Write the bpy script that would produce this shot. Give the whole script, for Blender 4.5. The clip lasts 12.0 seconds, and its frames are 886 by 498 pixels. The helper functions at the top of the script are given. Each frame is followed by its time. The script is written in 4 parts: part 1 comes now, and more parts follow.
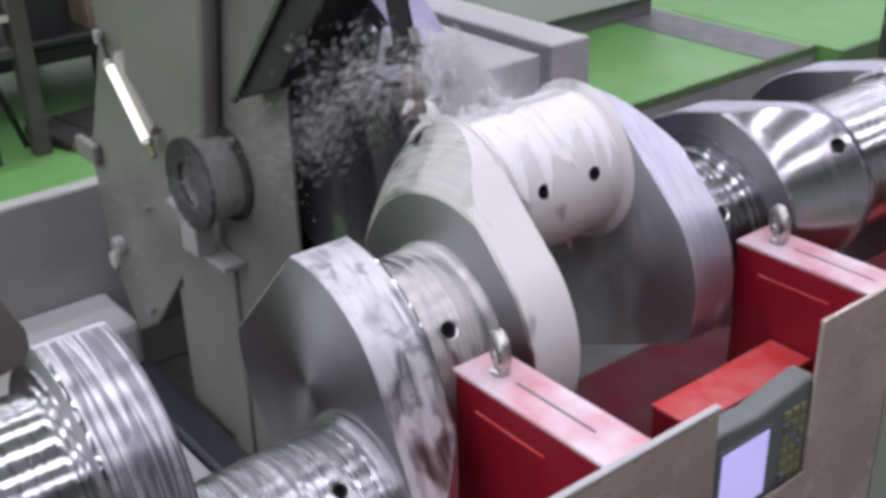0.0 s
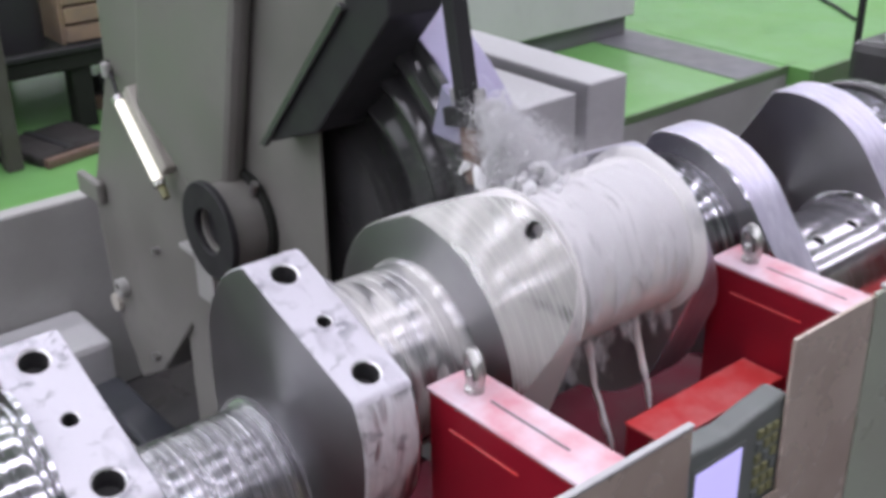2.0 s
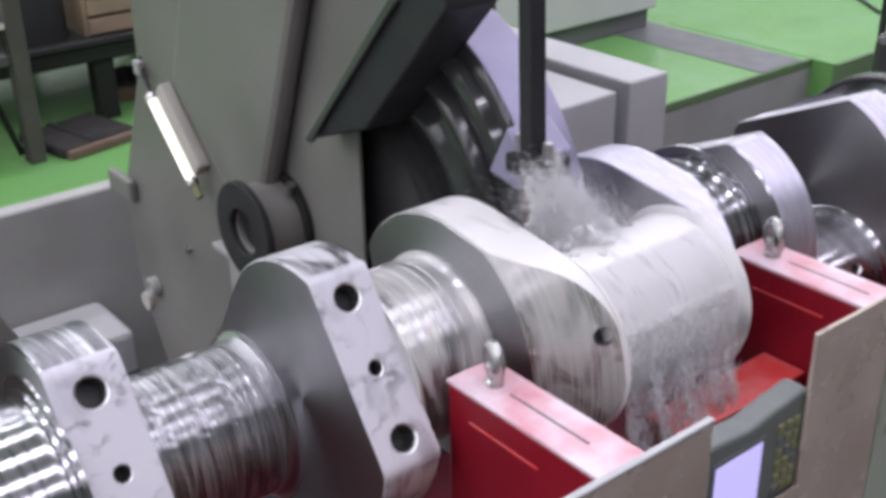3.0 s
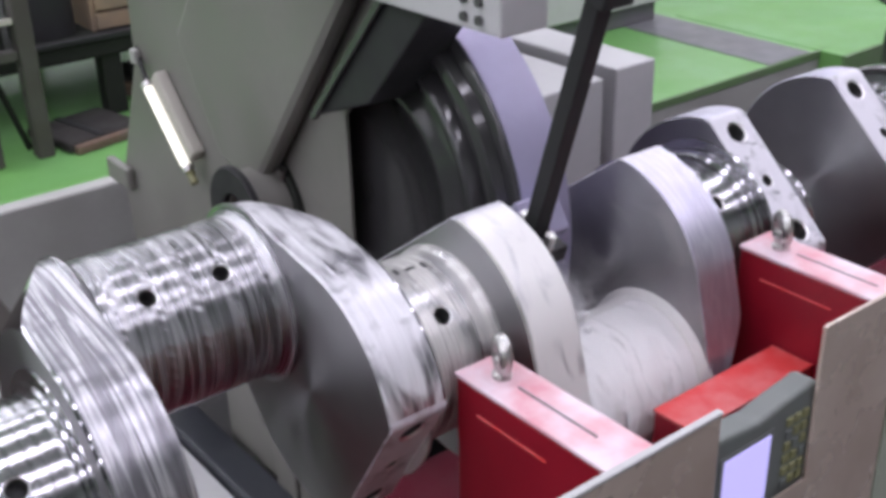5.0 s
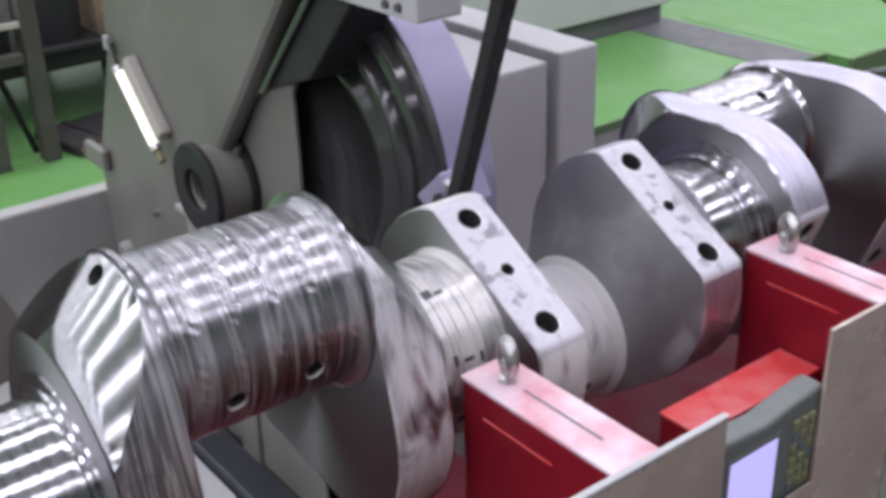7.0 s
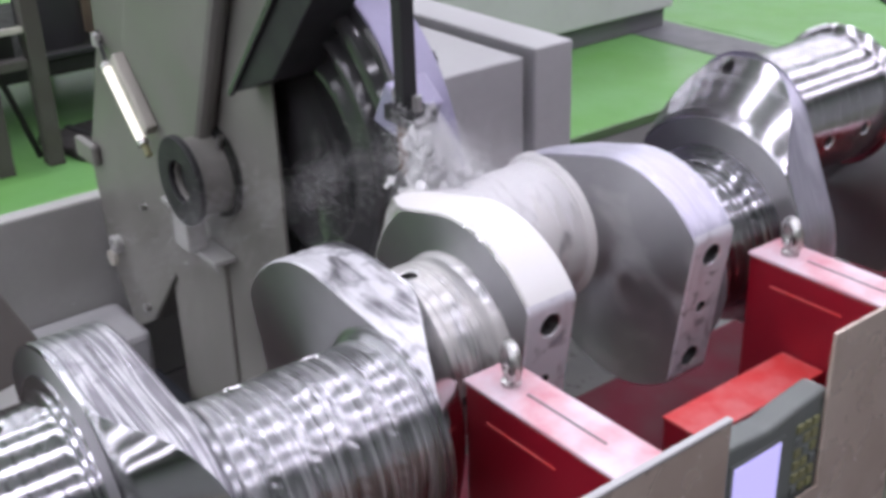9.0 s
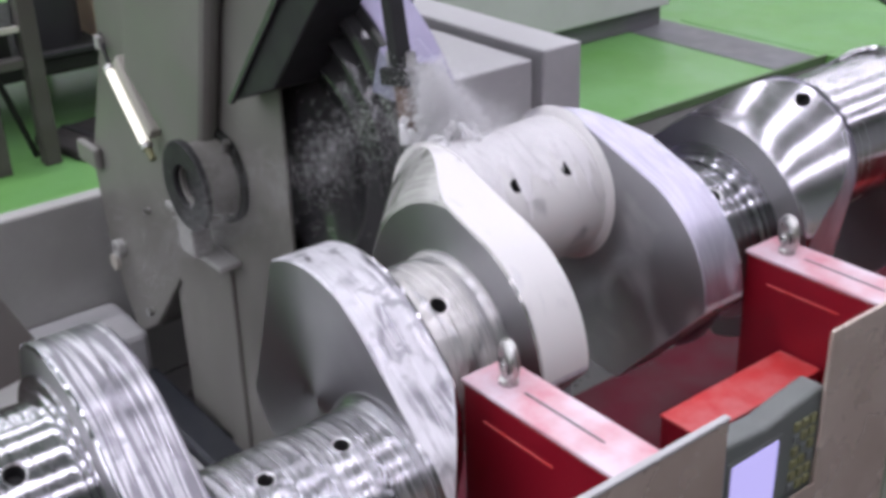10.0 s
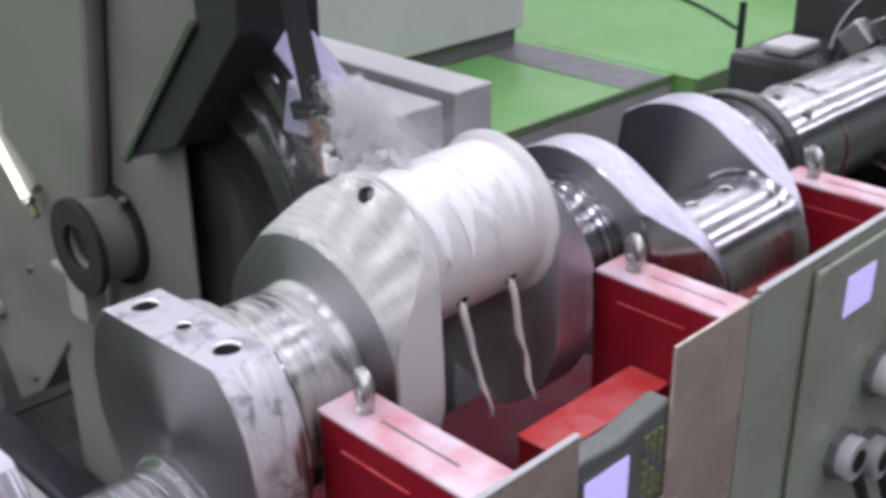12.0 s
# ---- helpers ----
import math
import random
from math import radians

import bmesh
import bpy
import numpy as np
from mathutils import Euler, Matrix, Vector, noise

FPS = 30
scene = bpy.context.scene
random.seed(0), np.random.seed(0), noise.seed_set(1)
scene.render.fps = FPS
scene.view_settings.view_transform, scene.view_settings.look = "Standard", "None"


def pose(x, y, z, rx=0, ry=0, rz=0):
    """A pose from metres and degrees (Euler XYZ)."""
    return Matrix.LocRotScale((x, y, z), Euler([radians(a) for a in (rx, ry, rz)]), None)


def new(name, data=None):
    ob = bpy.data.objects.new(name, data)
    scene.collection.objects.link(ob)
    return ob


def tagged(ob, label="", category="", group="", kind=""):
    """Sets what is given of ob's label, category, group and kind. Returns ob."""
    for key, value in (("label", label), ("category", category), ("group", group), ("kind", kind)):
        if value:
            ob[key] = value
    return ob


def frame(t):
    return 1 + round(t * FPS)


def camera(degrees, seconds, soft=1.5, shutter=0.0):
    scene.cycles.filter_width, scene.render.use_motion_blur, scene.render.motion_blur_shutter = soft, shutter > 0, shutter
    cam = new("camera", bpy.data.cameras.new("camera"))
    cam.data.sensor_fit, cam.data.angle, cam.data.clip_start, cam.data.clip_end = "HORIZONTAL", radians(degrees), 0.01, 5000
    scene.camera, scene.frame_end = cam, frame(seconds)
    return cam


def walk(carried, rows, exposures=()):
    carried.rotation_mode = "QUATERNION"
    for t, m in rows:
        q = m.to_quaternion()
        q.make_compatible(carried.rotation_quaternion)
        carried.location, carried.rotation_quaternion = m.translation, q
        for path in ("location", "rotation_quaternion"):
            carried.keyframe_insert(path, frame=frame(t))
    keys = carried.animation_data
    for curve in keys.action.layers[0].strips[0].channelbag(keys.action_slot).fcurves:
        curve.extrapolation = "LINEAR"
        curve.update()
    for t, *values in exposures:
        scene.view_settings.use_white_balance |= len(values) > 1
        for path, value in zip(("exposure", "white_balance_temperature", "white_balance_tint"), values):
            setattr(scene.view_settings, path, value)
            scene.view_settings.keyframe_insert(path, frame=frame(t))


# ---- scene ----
cam = camera(42.8, 12.0, soft=4.0, shutter=0.4)
EYE = (1.608, 0.0, 2.190)
TURNS = (
    (0, 63.689, 1.468, 51.494), (0.5, 64.337, 1.115, 51.212), (1, 64.526, 1.057, 51.385),
    (1.5, 64.493, 0.782, 50.750), (2, 64.572, 0.778, 50.388), (2.5, 63.970, 0.967, 51.417),
    (3, 64.220, 1.002, 51.416), (5, 63.894, 1.303, 51.701), (5.5, 63.836, 1.408, 51.776),
    (6, 63.846, 1.453, 51.905), (6.5, 63.879, 1.439, 51.975), (7, 64.048, 1.430, 51.977),
    (9, 64.252, 1.540, 52.094), (9.5, 64.252, 1.557, 51.961), (10, 64.187, 1.586, 51.916),
    (10.5, 64.273, 1.611, 51.737), (11, 64.316, 1.450, 50.904),
    (11.5, 64.805, 1.142, 48.444), (12, 65.121, 0.452, 45.139),
)
# the camera shifts a little as it pans at the end
SHIFTS = {11.5: (1.633, 0.001, 2.204), 12: (1.631, 0.024, 2.205)}
walk(cam, [(t, pose(*SHIFTS.get(t, EYE), rx, ry, rz)) for t, rx, ry, rz in TURNS],
     [(0, 0.0), (0.5, 0.05), (1.5, 0.16), (2.5, 0.22), (5, 0.22), (7, 0.18), (9, 0.23), (9.5, 0.17), (10, 0.08), (11, 0.06), (12, 0.10)])

# ---- light: a factory hall with rows of ceiling lamps ----
world = bpy.data.worlds.new("hall_air")
world.use_nodes = True
world.node_tree.nodes["Background"].inputs[0].default_value = (0.80, 0.82, 0.90, 1)
world.node_tree.nodes["Background"].inputs[1].default_value = 0.25
scene.world = world


def lamp_row(x, y, z, width, length, power, colour=(0.935, 0.89, 1.06)):
    data = bpy.data.lights.new("ceiling_lamp", "AREA")
    data.shape, data.size, data.size_y = "RECTANGLE", width, length
    data.energy, data.color = power, colour
    ob = new("ceiling_lamp", data)
    ob.matrix_world = pose(x, y, z)
    return ob


for k in range(11):
    lamp_row(-20.6 + 2.6 * k, -18.5, 6.8, 0.30, 80.0, 1150 if k > 3 else 1030)

# ---- materials ----


class Nodes:
    """A small builder for node materials."""

    def __init__(self, name):
        self.mat = bpy.data.materials.new(name)
        self.mat.use_nodes = True
        self.tree = self.mat.node_tree
        self.bsdf = self.tree.nodes["Principled BSDF"]
        self.coords = self.node("ShaderNodeTexCoord").outputs["Object"]

    def node(self, kind, **inputs):
        n = self.tree.nodes.new(kind)
        for key, value in inputs.items():
            self.put(n.inputs[key.replace("_", " ")], value)
        return n

    def put(self, socket, value):
        if isinstance(value, bpy.types.NodeSocket):
            self.tree.links.new(value, socket)
        else:
            socket.default_value = value

    def noise(self, scale, detail=4.0, stretch=(1, 1, 1), distortion=0.0, lean=0.0):
        m = self.node("ShaderNodeMapping", Vector=self.coords, Scale=stretch, Rotation=(0, 0, lean))
        return self.node("ShaderNodeTexNoise", Vector=m.outputs[0], Scale=scale, Detail=detail, Distortion=distortion).outputs["Fac"]

    def ramp(self, fac, stops):
        n = self.node("ShaderNodeValToRGB", Fac=fac)
        e = n.color_ramp.elements
        while len(e) < len(stops):
            e.new(0.5)
        for el, (pos, col) in zip(e, stops):
            el.position = pos
            el.color = (*col, 1) if isinstance(col, tuple) else (col, col, col, 1)
        return n.outputs["Color"]

    def mix(self, fac, a, b):
        n = self.tree.nodes.new("ShaderNodeMix")
        n.data_type = "RGBA"
        self.put(n.inputs[0], fac)
        self.put(n.inputs[6], a)
        self.put(n.inputs[7], b)
        return n.outputs[2]

    def bump(self, height, strength=0.2, distance=0.002):
        n = self.node("ShaderNodeBump", Height=height, Strength=strength, Distance=distance)
        self.put(self.bsdf.inputs["Normal"], n.outputs[0])

    def set(self, **inputs):
        for key, value in inputs.items():
            self.put(self.bsdf.inputs[key.replace("_", " ")], value)
        return self


def paint(name, colour, rough=0.5, wear=0.25, dirt=(0.12, 0.11, 0.10), metallic=0.0, scale=6.0, gloss=0.5):
    n = Nodes(name)
    n.set(Specular_IOR_Level=gloss)
    c = (*colour, 1)
    d = tuple(a * (1 - wear) + b * wear for a, b in zip(colour, dirt))
    col = n.ramp(n.noise(scale, 6), [(0.35, d), (0.6, colour)])
    fine = n.noise(scale * 14, 3)
    col = n.mix(n.ramp(fine, [(0.45, 0.0), (0.75, 0.25)]), col, (*[v * 0.8 for v in colour], 1))
    n.set(Base_Color=col, Roughness=n.ramp(n.noise(scale * 2, 4), [(0.3, rough * 0.8), (0.7, min(1, rough * 1.25))]), Metallic=metallic)
    n.bump(fine, 0.08)
    return n.mat


def steel(name, tone=(0.56, 0.56, 0.58), rough=0.28, film=0.0, film_colour=(0.74, 0.75, 0.74), lines=0.3, streaks=0.0, spots=0.0, stretch=(4.0, 30, 4.0), wander=0.7, lean=0.0, turned=0.0):
    """Turned steel with fine tool lines round the y axis, with streaks and a broken milky film of coolant."""
    n = Nodes(name)
    fine = n.noise(1.0, 3, (3, 420, 3))
    broad = n.noise(5.0, 5)
    col = n.ramp(broad, [(0.3, tuple(v * 0.8 for v in tone)), (0.7, tone)])
    metal, height = 1.0, fine
    if streaks > 0:
        run = n.noise(1.0, 2.2, stretch, wander, lean)
        line = n.ramp(run, [(0.40, 0.0), (0.47, streaks), (0.50, 0.1 * streaks), (0.57, 0.0), (0.62, 0.8 * streaks), (0.68, 0.0)])
        col = n.mix(line, col, (0.82, 0.82, 0.84, 1))
        height = n.mix(0.5, fine, run)
        metal = n.ramp(line, [(0.0, 1.0), (1.0, 0.35)])
    if film > 0:
        wet = n.noise(7.0, 6, (1.0, 2.4, 1.0), 0.8)
        edge = 0.72 - 0.5 * film
        fac = n.ramp(wet, [(edge - 0.07, 0.0), (edge + 0.09, min(1.0, 0.2 + film))])
        col = n.mix(fac, col, (*film_colour, 1))
        metal = n.ramp(wet, [(edge - 0.06, 0.9), (edge + 0.08, max(0.0, 0.8 - film))])
        height = n.mix(0.6, height, wet)
    if spots > 0:
        dot = n.noise(34.0, 5, (1.0, 0.7, 1.0), 0.3)
        patch = n.ramp(n.noise(9.0, 2), [(0.45, 0.0), (0.6, 1.0)])
        fac = n.mix(patch, (0, 0, 0, 1), n.ramp(dot, [(0.52, 0.0), (0.60, spots)]))
        col = n.mix(fac, col, (0.16, 0.16, 0.18, 1))
    n.set(Base_Color=col, Metallic=metal, Roughness=n.ramp(fine, [(0.3, rough * 0.75), (0.7, rough * 1.3)]))
    n.bump(height, lines, 0.0018)
    if turned > 0:
        # tool lines run round the y axis and spread the gloss along it
        cross = n.node("ShaderNodeVectorMath")
        cross.operation = "CROSS_PRODUCT"
        n.put(cross.inputs[0], n.coords)
        n.put(cross.inputs[1], (0, 1, 0))
        to_world = n.node("ShaderNodeVectorTransform")
        to_world.vector_type, to_world.convert_from, to_world.convert_to = "VECTOR", "OBJECT", "WORLD"
        n.put(to_world.inputs[0], cross.outputs[0])
        n.set(Anisotropic=turned, Anisotropic_Rotation=0.25, Tangent=to_world.outputs[0])
    return n.mat


M_JOURNAL = steel("polished_turned_steel", (0.48, 0.48, 0.50), 0.21, 0.0, lines=0.06, streaks=0.06, turned=0.85)
M_JOURNAL_WET = steel("milky_turned_steel", (0.50, 0.50, 0.50), 0.32, 0.50, (0.66, 0.65, 0.61), lines=0.35, streaks=0.25, turned=0.5)
M_PIN = steel("turned_steel_with_coolant", (0.32, 0.32, 0.335), 0.30, 0.0, lines=0.08, streaks=0.4, stretch=(1.6, 24, 1.6), wander=0.3, lean=0.16, turned=0.7)
M_MILKY = steel("coolant_covered_steel", (0.56, 0.56, 0.57), 0.42, 0.78, (0.71, 0.70, 0.68), lines=0.35, streaks=0.2)
M_WEB = steel("forged_web_steel", (0.40, 0.40, 0.405), 0.50, 0.0, lines=0.10, turned=0.75)
# pale film is part coolant, part painted broad highlight on the web's face
M_WEB_WET_SHEEN = steel("forged_web_coolant_and_painted_sheen", (0.42, 0.42, 0.43), 0.46, 0.26, (0.50, 0.50, 0.49), lines=0.08, turned=0.75)
M_RIM = steel("wet_machined_rim", (0.22, 0.215, 0.235), 0.36, 0.12, (0.62, 0.62, 0.66), lines=0.22, streaks=0.7, spots=0.5, stretch=(1.5, 40, 1.5), wander=0.4, lean=0.14, turned=0.5)
M_CLEAN = steel("clean_ground_steel", (0.52, 0.51, 0.54), 0.22, 0.0, lines=0.10, streaks=0.05, turned=0.8)
M_RIM_PALE = steel("pale_machined_rim", (0.52, 0.505, 0.60), 0.42, 0.22, (0.64, 0.63, 0.72), lines=0.3, streaks=0.25)
M_CONE = steel("grey_wet_cone", (0.44, 0.44, 0.42), 0.25, 0.64, (0.45, 0.45, 0.42), lines=0.03, turned=0.85)
M_RIM_MILKY = steel("milky_blotched_rim", (0.27, 0.265, 0.285), 0.34, 0.56, (0.70, 0.70, 0.72), lines=0.22, streaks=0.6, spots=0.6, stretch=(2.4, 24, 2.4), wander=0.7, lean=0.22)
M_CONE_TURNED = steel("turned_cone", (0.36, 0.36, 0.37), 0.10, 0.0, lines=0.02, streaks=0.0, turned=0.85)
M_FLAT = steel("milled_flat", (0.50, 0.49, 0.53), 0.45, 0.75, (0.58, 0.57, 0.61), lines=0.3, spots=0.75)
M_BRIGHT = steel("bright_chamfer_steel", (0.85, 0.85, 0.86), 0.4, 0.0, lines=0.05)
# darker than the rests' red, for the bed under the shaft
M_RED_DARK = paint("matt_dark_red_paint", (0.115, 0.005, 0.018), 0.9, 0.5, (0.03, 0.01, 0.01), scale=4.0)
M_HUB = paint("matt_dark_hub", (0.022, 0.024, 0.020), 0.7, 0.3, (0.02, 0.02, 0.02), scale=8.0, gloss=0.12)
M_HOLE = paint("dark_bore", (0.07, 0.07, 0.072), 0.45, 0.3, metallic=0.3, scale=60.0)
M_GREY = paint("machine_grey_paint", (0.172, 0.168, 0.150), 0.48, 0.5, (0.07, 0.065, 0.055), scale=2.6)
M_GREY_LIGHT = paint("light_grey_paint", (0.46, 0.46, 0.46), 0.45, 0.15, scale=2.0)
M_DARK = paint("dark_oiled_steel", (0.028, 0.028, 0.029), 0.5, 0.2, (0.02, 0.02, 0.02), scale=4.0, gloss=0.2)
M_GROOVE = paint("oiled_grey_ring", (0.070, 0.070, 0.070), 0.22, 0.3, (0.02, 0.02, 0.02), scale=4.0, metallic=0.35, gloss=0.5)
M_RIB = paint("oily_glossy_rib", (0.055, 0.055, 0.056), 0.13, 0.3, (0.02, 0.02, 0.02), scale=4.0, metallic=0.3, gloss=0.6)
M_LILAC = paint("bluish_steel_rim", (0.33, 0.31, 0.44), 0.35, 0.2, scale=3.0, metallic=0.3)
M_RED = paint("red_gloss_paint", (0.26, 0.007, 0.019), 0.35, 0.3, (0.08, 0.005, 0.01), scale=5.0)
# worn red with the light from above painted in as pale pink
M_RED_WORN_LIT = paint("worn_red_paint_lit", (0.70, 0.58, 0.63), 0.42, 0.70, (0.55, 0.12, 0.15), scale=9.0)
M_GREEN = paint("green_floor_paint", (0.135, 0.325, 0.085), 0.35, 0.25, (0.2, 0.4, 0.2), scale=1.2)
M_FLOOR_GREY = paint("grey_floor_strip", (0.14, 0.14, 0.15), 0.5, 0.3, scale=3.0)
M_PIT = paint("oily_pit_floor", (0.05, 0.05, 0.05), 0.3, 0.4, scale=3.0)
M_WALL = paint("grey_hall_wall", (0.45, 0.465, 0.45), 0.7, 0.15, scale=0.6)
M_SHEET = paint("stainless_guard", (0.56, 0.47, 0.40), 0.26, 0.6, (0.34, 0.25, 0.20), metallic=0.35, scale=4.0)
# olive tone paints the green floor's reflection onto the polished guard
M_REFLECTED_GREEN = paint("guard_painted_green_reflection", (0.33, 0.37, 0.29), 0.3, 0.4, (0.24, 0.22, 0.18), scale=3.0)
M_CHROME = steel("forged_eye_steel", (0.5, 0.5, 0.48), 0.3, 0.0, lines=0.1)
M_CASE = paint("grey_plastic_case", (0.13, 0.145, 0.135), 0.45, 0.2, scale=8.0)
M_KEY = paint("yellow_key", (0.20, 0.20, 0.09), 0.5, 0.2, scale=20.0)
M_GREY_SIDE = paint("grey_side_paint", (0.33, 0.33, 0.31), 0.5, 0.25, scale=2.5)
M_FLOOR_GREEN_EDGE = paint("dull_green_edge", (0.11, 0.20, 0.08), 0.5, 0.4, scale=3.0)
# lit copy of the red, with pale worn specks
M_RED_LIT = paint("lit_red_paint_pale_specks", (0.62, 0.05, 0.05), 0.35, 0.35, (0.7, 0.35, 0.35), scale=14.0)
M_PALE = paint("pale_cabinet_paint", (0.55, 0.56, 0.54), 0.4, 0.12, scale=1.0)
M_WOOD = paint("weathered_wood", (0.30, 0.22, 0.14), 0.75, 0.4, scale=9.0)
M_RUST = paint("rusty_steel", (0.14, 0.085, 0.06), 0.7, 0.5, scale=8.0)
M_DARK_CLOTH = paint("dark_wrapping", (0.04, 0.037, 0.035), 0.7, 0.4, (0.03, 0.03, 0.03), scale=5.0, gloss=0.15)
M_NAVY = paint("dark_blue_grey_paint", (0.020, 0.023, 0.030), 0.4, 0.3, (0.03, 0.03, 0.03), scale=5.0)
M_YELLOW = paint("pale_yellow_paint", (0.62, 0.52, 0.22), 0.5, 0.3, scale=3.0)
M_ORANGE = paint("dull_orange_paint", (0.55, 0.22, 0.09), 0.5, 0.3, scale=3.0)
M_RUSTY_GREY = paint("worn_brown_grey_steel", (0.065, 0.06, 0.053), 0.6, 0.5, (0.05, 0.04, 0.035), scale=7.0)
M_BEIGE = paint("beige_cover", (0.45, 0.43, 0.37), 0.5, 0.2, scale=2.0)


def glow(name, colour, strength):
    n = Nodes(name)
    n.set(Base_Color=(*colour, 1), Emission_Color=(*colour, 1), Emission_Strength=strength)
    return n.mat


COOL = Nodes("milky_coolant")
COOL.set(Base_Color=COOL.ramp(COOL.noise(30.0, 3), [(0.3, (0.88, 0.86, 0.84)), (0.7, (0.94, 0.93, 0.92))]), Roughness=0.5, IOR=1.33, Specular_IOR_Level=0.3)
M_COOLANT = COOL.mat
DROPS = Nodes("fine_coolant_drops")
DROPS.set(Base_Color=(0.93, 0.93, 0.93, 1), Roughness=0.6, Specular_IOR_Level=0.2)
passing = DROPS.node("ShaderNodeBsdfTranslucent", Color=(0.95, 0.95, 0.95, 1))
blend = DROPS.node("ShaderNodeMixShader", Fac=0.5)
DROPS.put(blend.inputs[1], DROPS.bsdf.outputs[0])
DROPS.put(blend.inputs[2], passing.outputs[0])
DROPS.put(DROPS.tree.nodes["Material Output"].inputs["Surface"], blend.outputs[0])
M_DROPS = DROPS.mat
FILM = Nodes("thin_coolant_film")
FILM.set(Base_Color=(0.86, 0.85, 0.85, 1), Roughness=0.5, Alpha=FILM.ramp(FILM.noise(1.0, 4, (9, 30, 9), 0.8), [(0.20, 0.45), (0.46, 1.0)]))
M_FILM = FILM.mat
M_TUBE = glow("lit_lamp_tube", (0.95, 0.92, 0.83), 0.75)
M_SCREEN = glow("lit_display", (0.55, 0.50, 0.95), 0.55)

# ---- mesh helpers ----


def mesh_of(name, verts, faces, material, smooth=False):
    me = bpy.data.meshes.new(name)
    me.from_pydata(verts, [], faces)
    me.materials.append(material)
    if smooth:
        me.shade_smooth()
    return me


def part(name, bm, material, parent=None, label="", smooth=False):
    me = bpy.data.meshes.new(name)
    bm.to_mesh(me)
    bm.free()
    me.materials.append(material)
    ob = new(name, me)
    if smooth:
        me.shade_smooth()
    if parent:
        ob.parent = parent
    if label:
        ob["label"] = label
    return ob


def box(x0, x1, y0, y1, z0, z1, bevel=0.004, bm=None):
    bm = bm or bmesh.new()
    m = Matrix.Translation(((x0 + x1) / 2, (y0 + y1) / 2, (z0 + z1) / 2)) @ Matrix.Diagonal((x1 - x0, y1 - y0, z1 - z0, 1))
    vs = bmesh.ops.create_cube(bm, size=1, matrix=m)["verts"]
    if bevel:
        es = list({e for v in vs for e in v.link_edges})
        bmesh.ops.bevel(bm, geom=es, offset=bevel, segments=2, affect="EDGES", profile=0.5)
    return bm


def prism(points, y0, y1, bevel=0.004):
    """A plate cut along (x, z) points, from y0 to y1."""
    bm = bmesh.new()
    a = [bm.verts.new((x, y0, z)) for x, z in points]
    b = [bm.verts.new((x, y1, z)) for x, z in points]
    bm.faces.new(a)
    bm.faces.new(b[::-1])
    n = len(points)
    for i in range(n):
        bm.faces.new((a[i], b[i], b[(i + 1) % n], a[(i + 1) % n]))
    bmesh.ops.recalc_face_normals(bm, faces=bm.faces)
    if bevel:
        bmesh.ops.bevel(bm, geom=list(bm.edges), offset=bevel, segments=2, affect="EDGES", profile=0.5)
    return bm


def lathe(profile, segments=96, cx=0.0, cz=0.0, bm=None):
    """A solid turned round a line along y, from (y, radius) pairs."""
    bm = bm or bmesh.new()
    rings = []
    for y, r in profile:
        rings.append([bm.verts.new((cx + r * math.cos(2 * math.pi * k / segments), y, cz + r * math.sin(2 * math.pi * k / segments))) for k in range(segments)])
    for a, b in zip(rings, rings[1:]):
        for k in range(segments):
            bm.faces.new((a[k], a[(k + 1) % segments], b[(k + 1) % segments], b[k]))
    bm.faces.new(rings[0])
    bm.faces.new(rings[-1][::-1])
    bmesh.ops.recalc_face_normals(bm, faces=bm.faces)
    return bm


def rod_between(p, q, radius, segments=16, bm=None):
    bm = bm or bmesh.new()
    p, q = Vector(p), Vector(q)
    m = Matrix.Translation((p + q) / 2) @ (q - p).to_track_quat("Z", "Y").to_matrix().to_4x4()
    bmesh.ops.create_cone(bm, cap_ends=True, segments=segments, radius1=radius, radius2=radius, depth=(q - p).length, matrix=m)
    return bm


def smooth_sides(ob, angle=40):
    ob.data.shade_smooth()
    ob.data.set_sharp_from_angle(angle=radians(angle))
    return ob


def thing(name, label, category, group="", kind="", at=(0, 0, 0)):
    return tagged(pose_to(new(name), at), label, category, group, kind)


def pose_to(ob, at):
    ob.location = at
    return ob


# ---- measures of the machine ----
AXIS = 1.0                      # height of the shaft's axis
SPIN = -0.5868                  # radians a second round y
R_MAIN, R_PIN, THROW = 0.185, 0.165, 0.243
WEB = 0.063                     # half a web's thickness
FLAT, BODY_R, END_C, END_R = 0.204, 0.275, 0.230, 0.190
TILT0 = radians(36.5)
# throws: web, web, pin angle at 5 s
THROWS = ((-0.32, 0.16, 0.55), (0.489, 0.972, 1.95), (1.306, 1.776, -1.57), (2.102, 2.585, -2.957))


def slide(t):
    return -0.1143 * math.cos(0.5868 * t) + 0.2257 * math.sin(0.5868 * t)


def pin_angle(base, t):
    return base + TILT0 + SPIN * (t - 5.0)


def tool_lean(t):
    """Degrees by which the tool head leans towards the shaft's far side."""
    return -76.0 * (THROW * math.sin(pin_angle(-1.57, t)) - 0.034)


# ---- the crankshaft ----


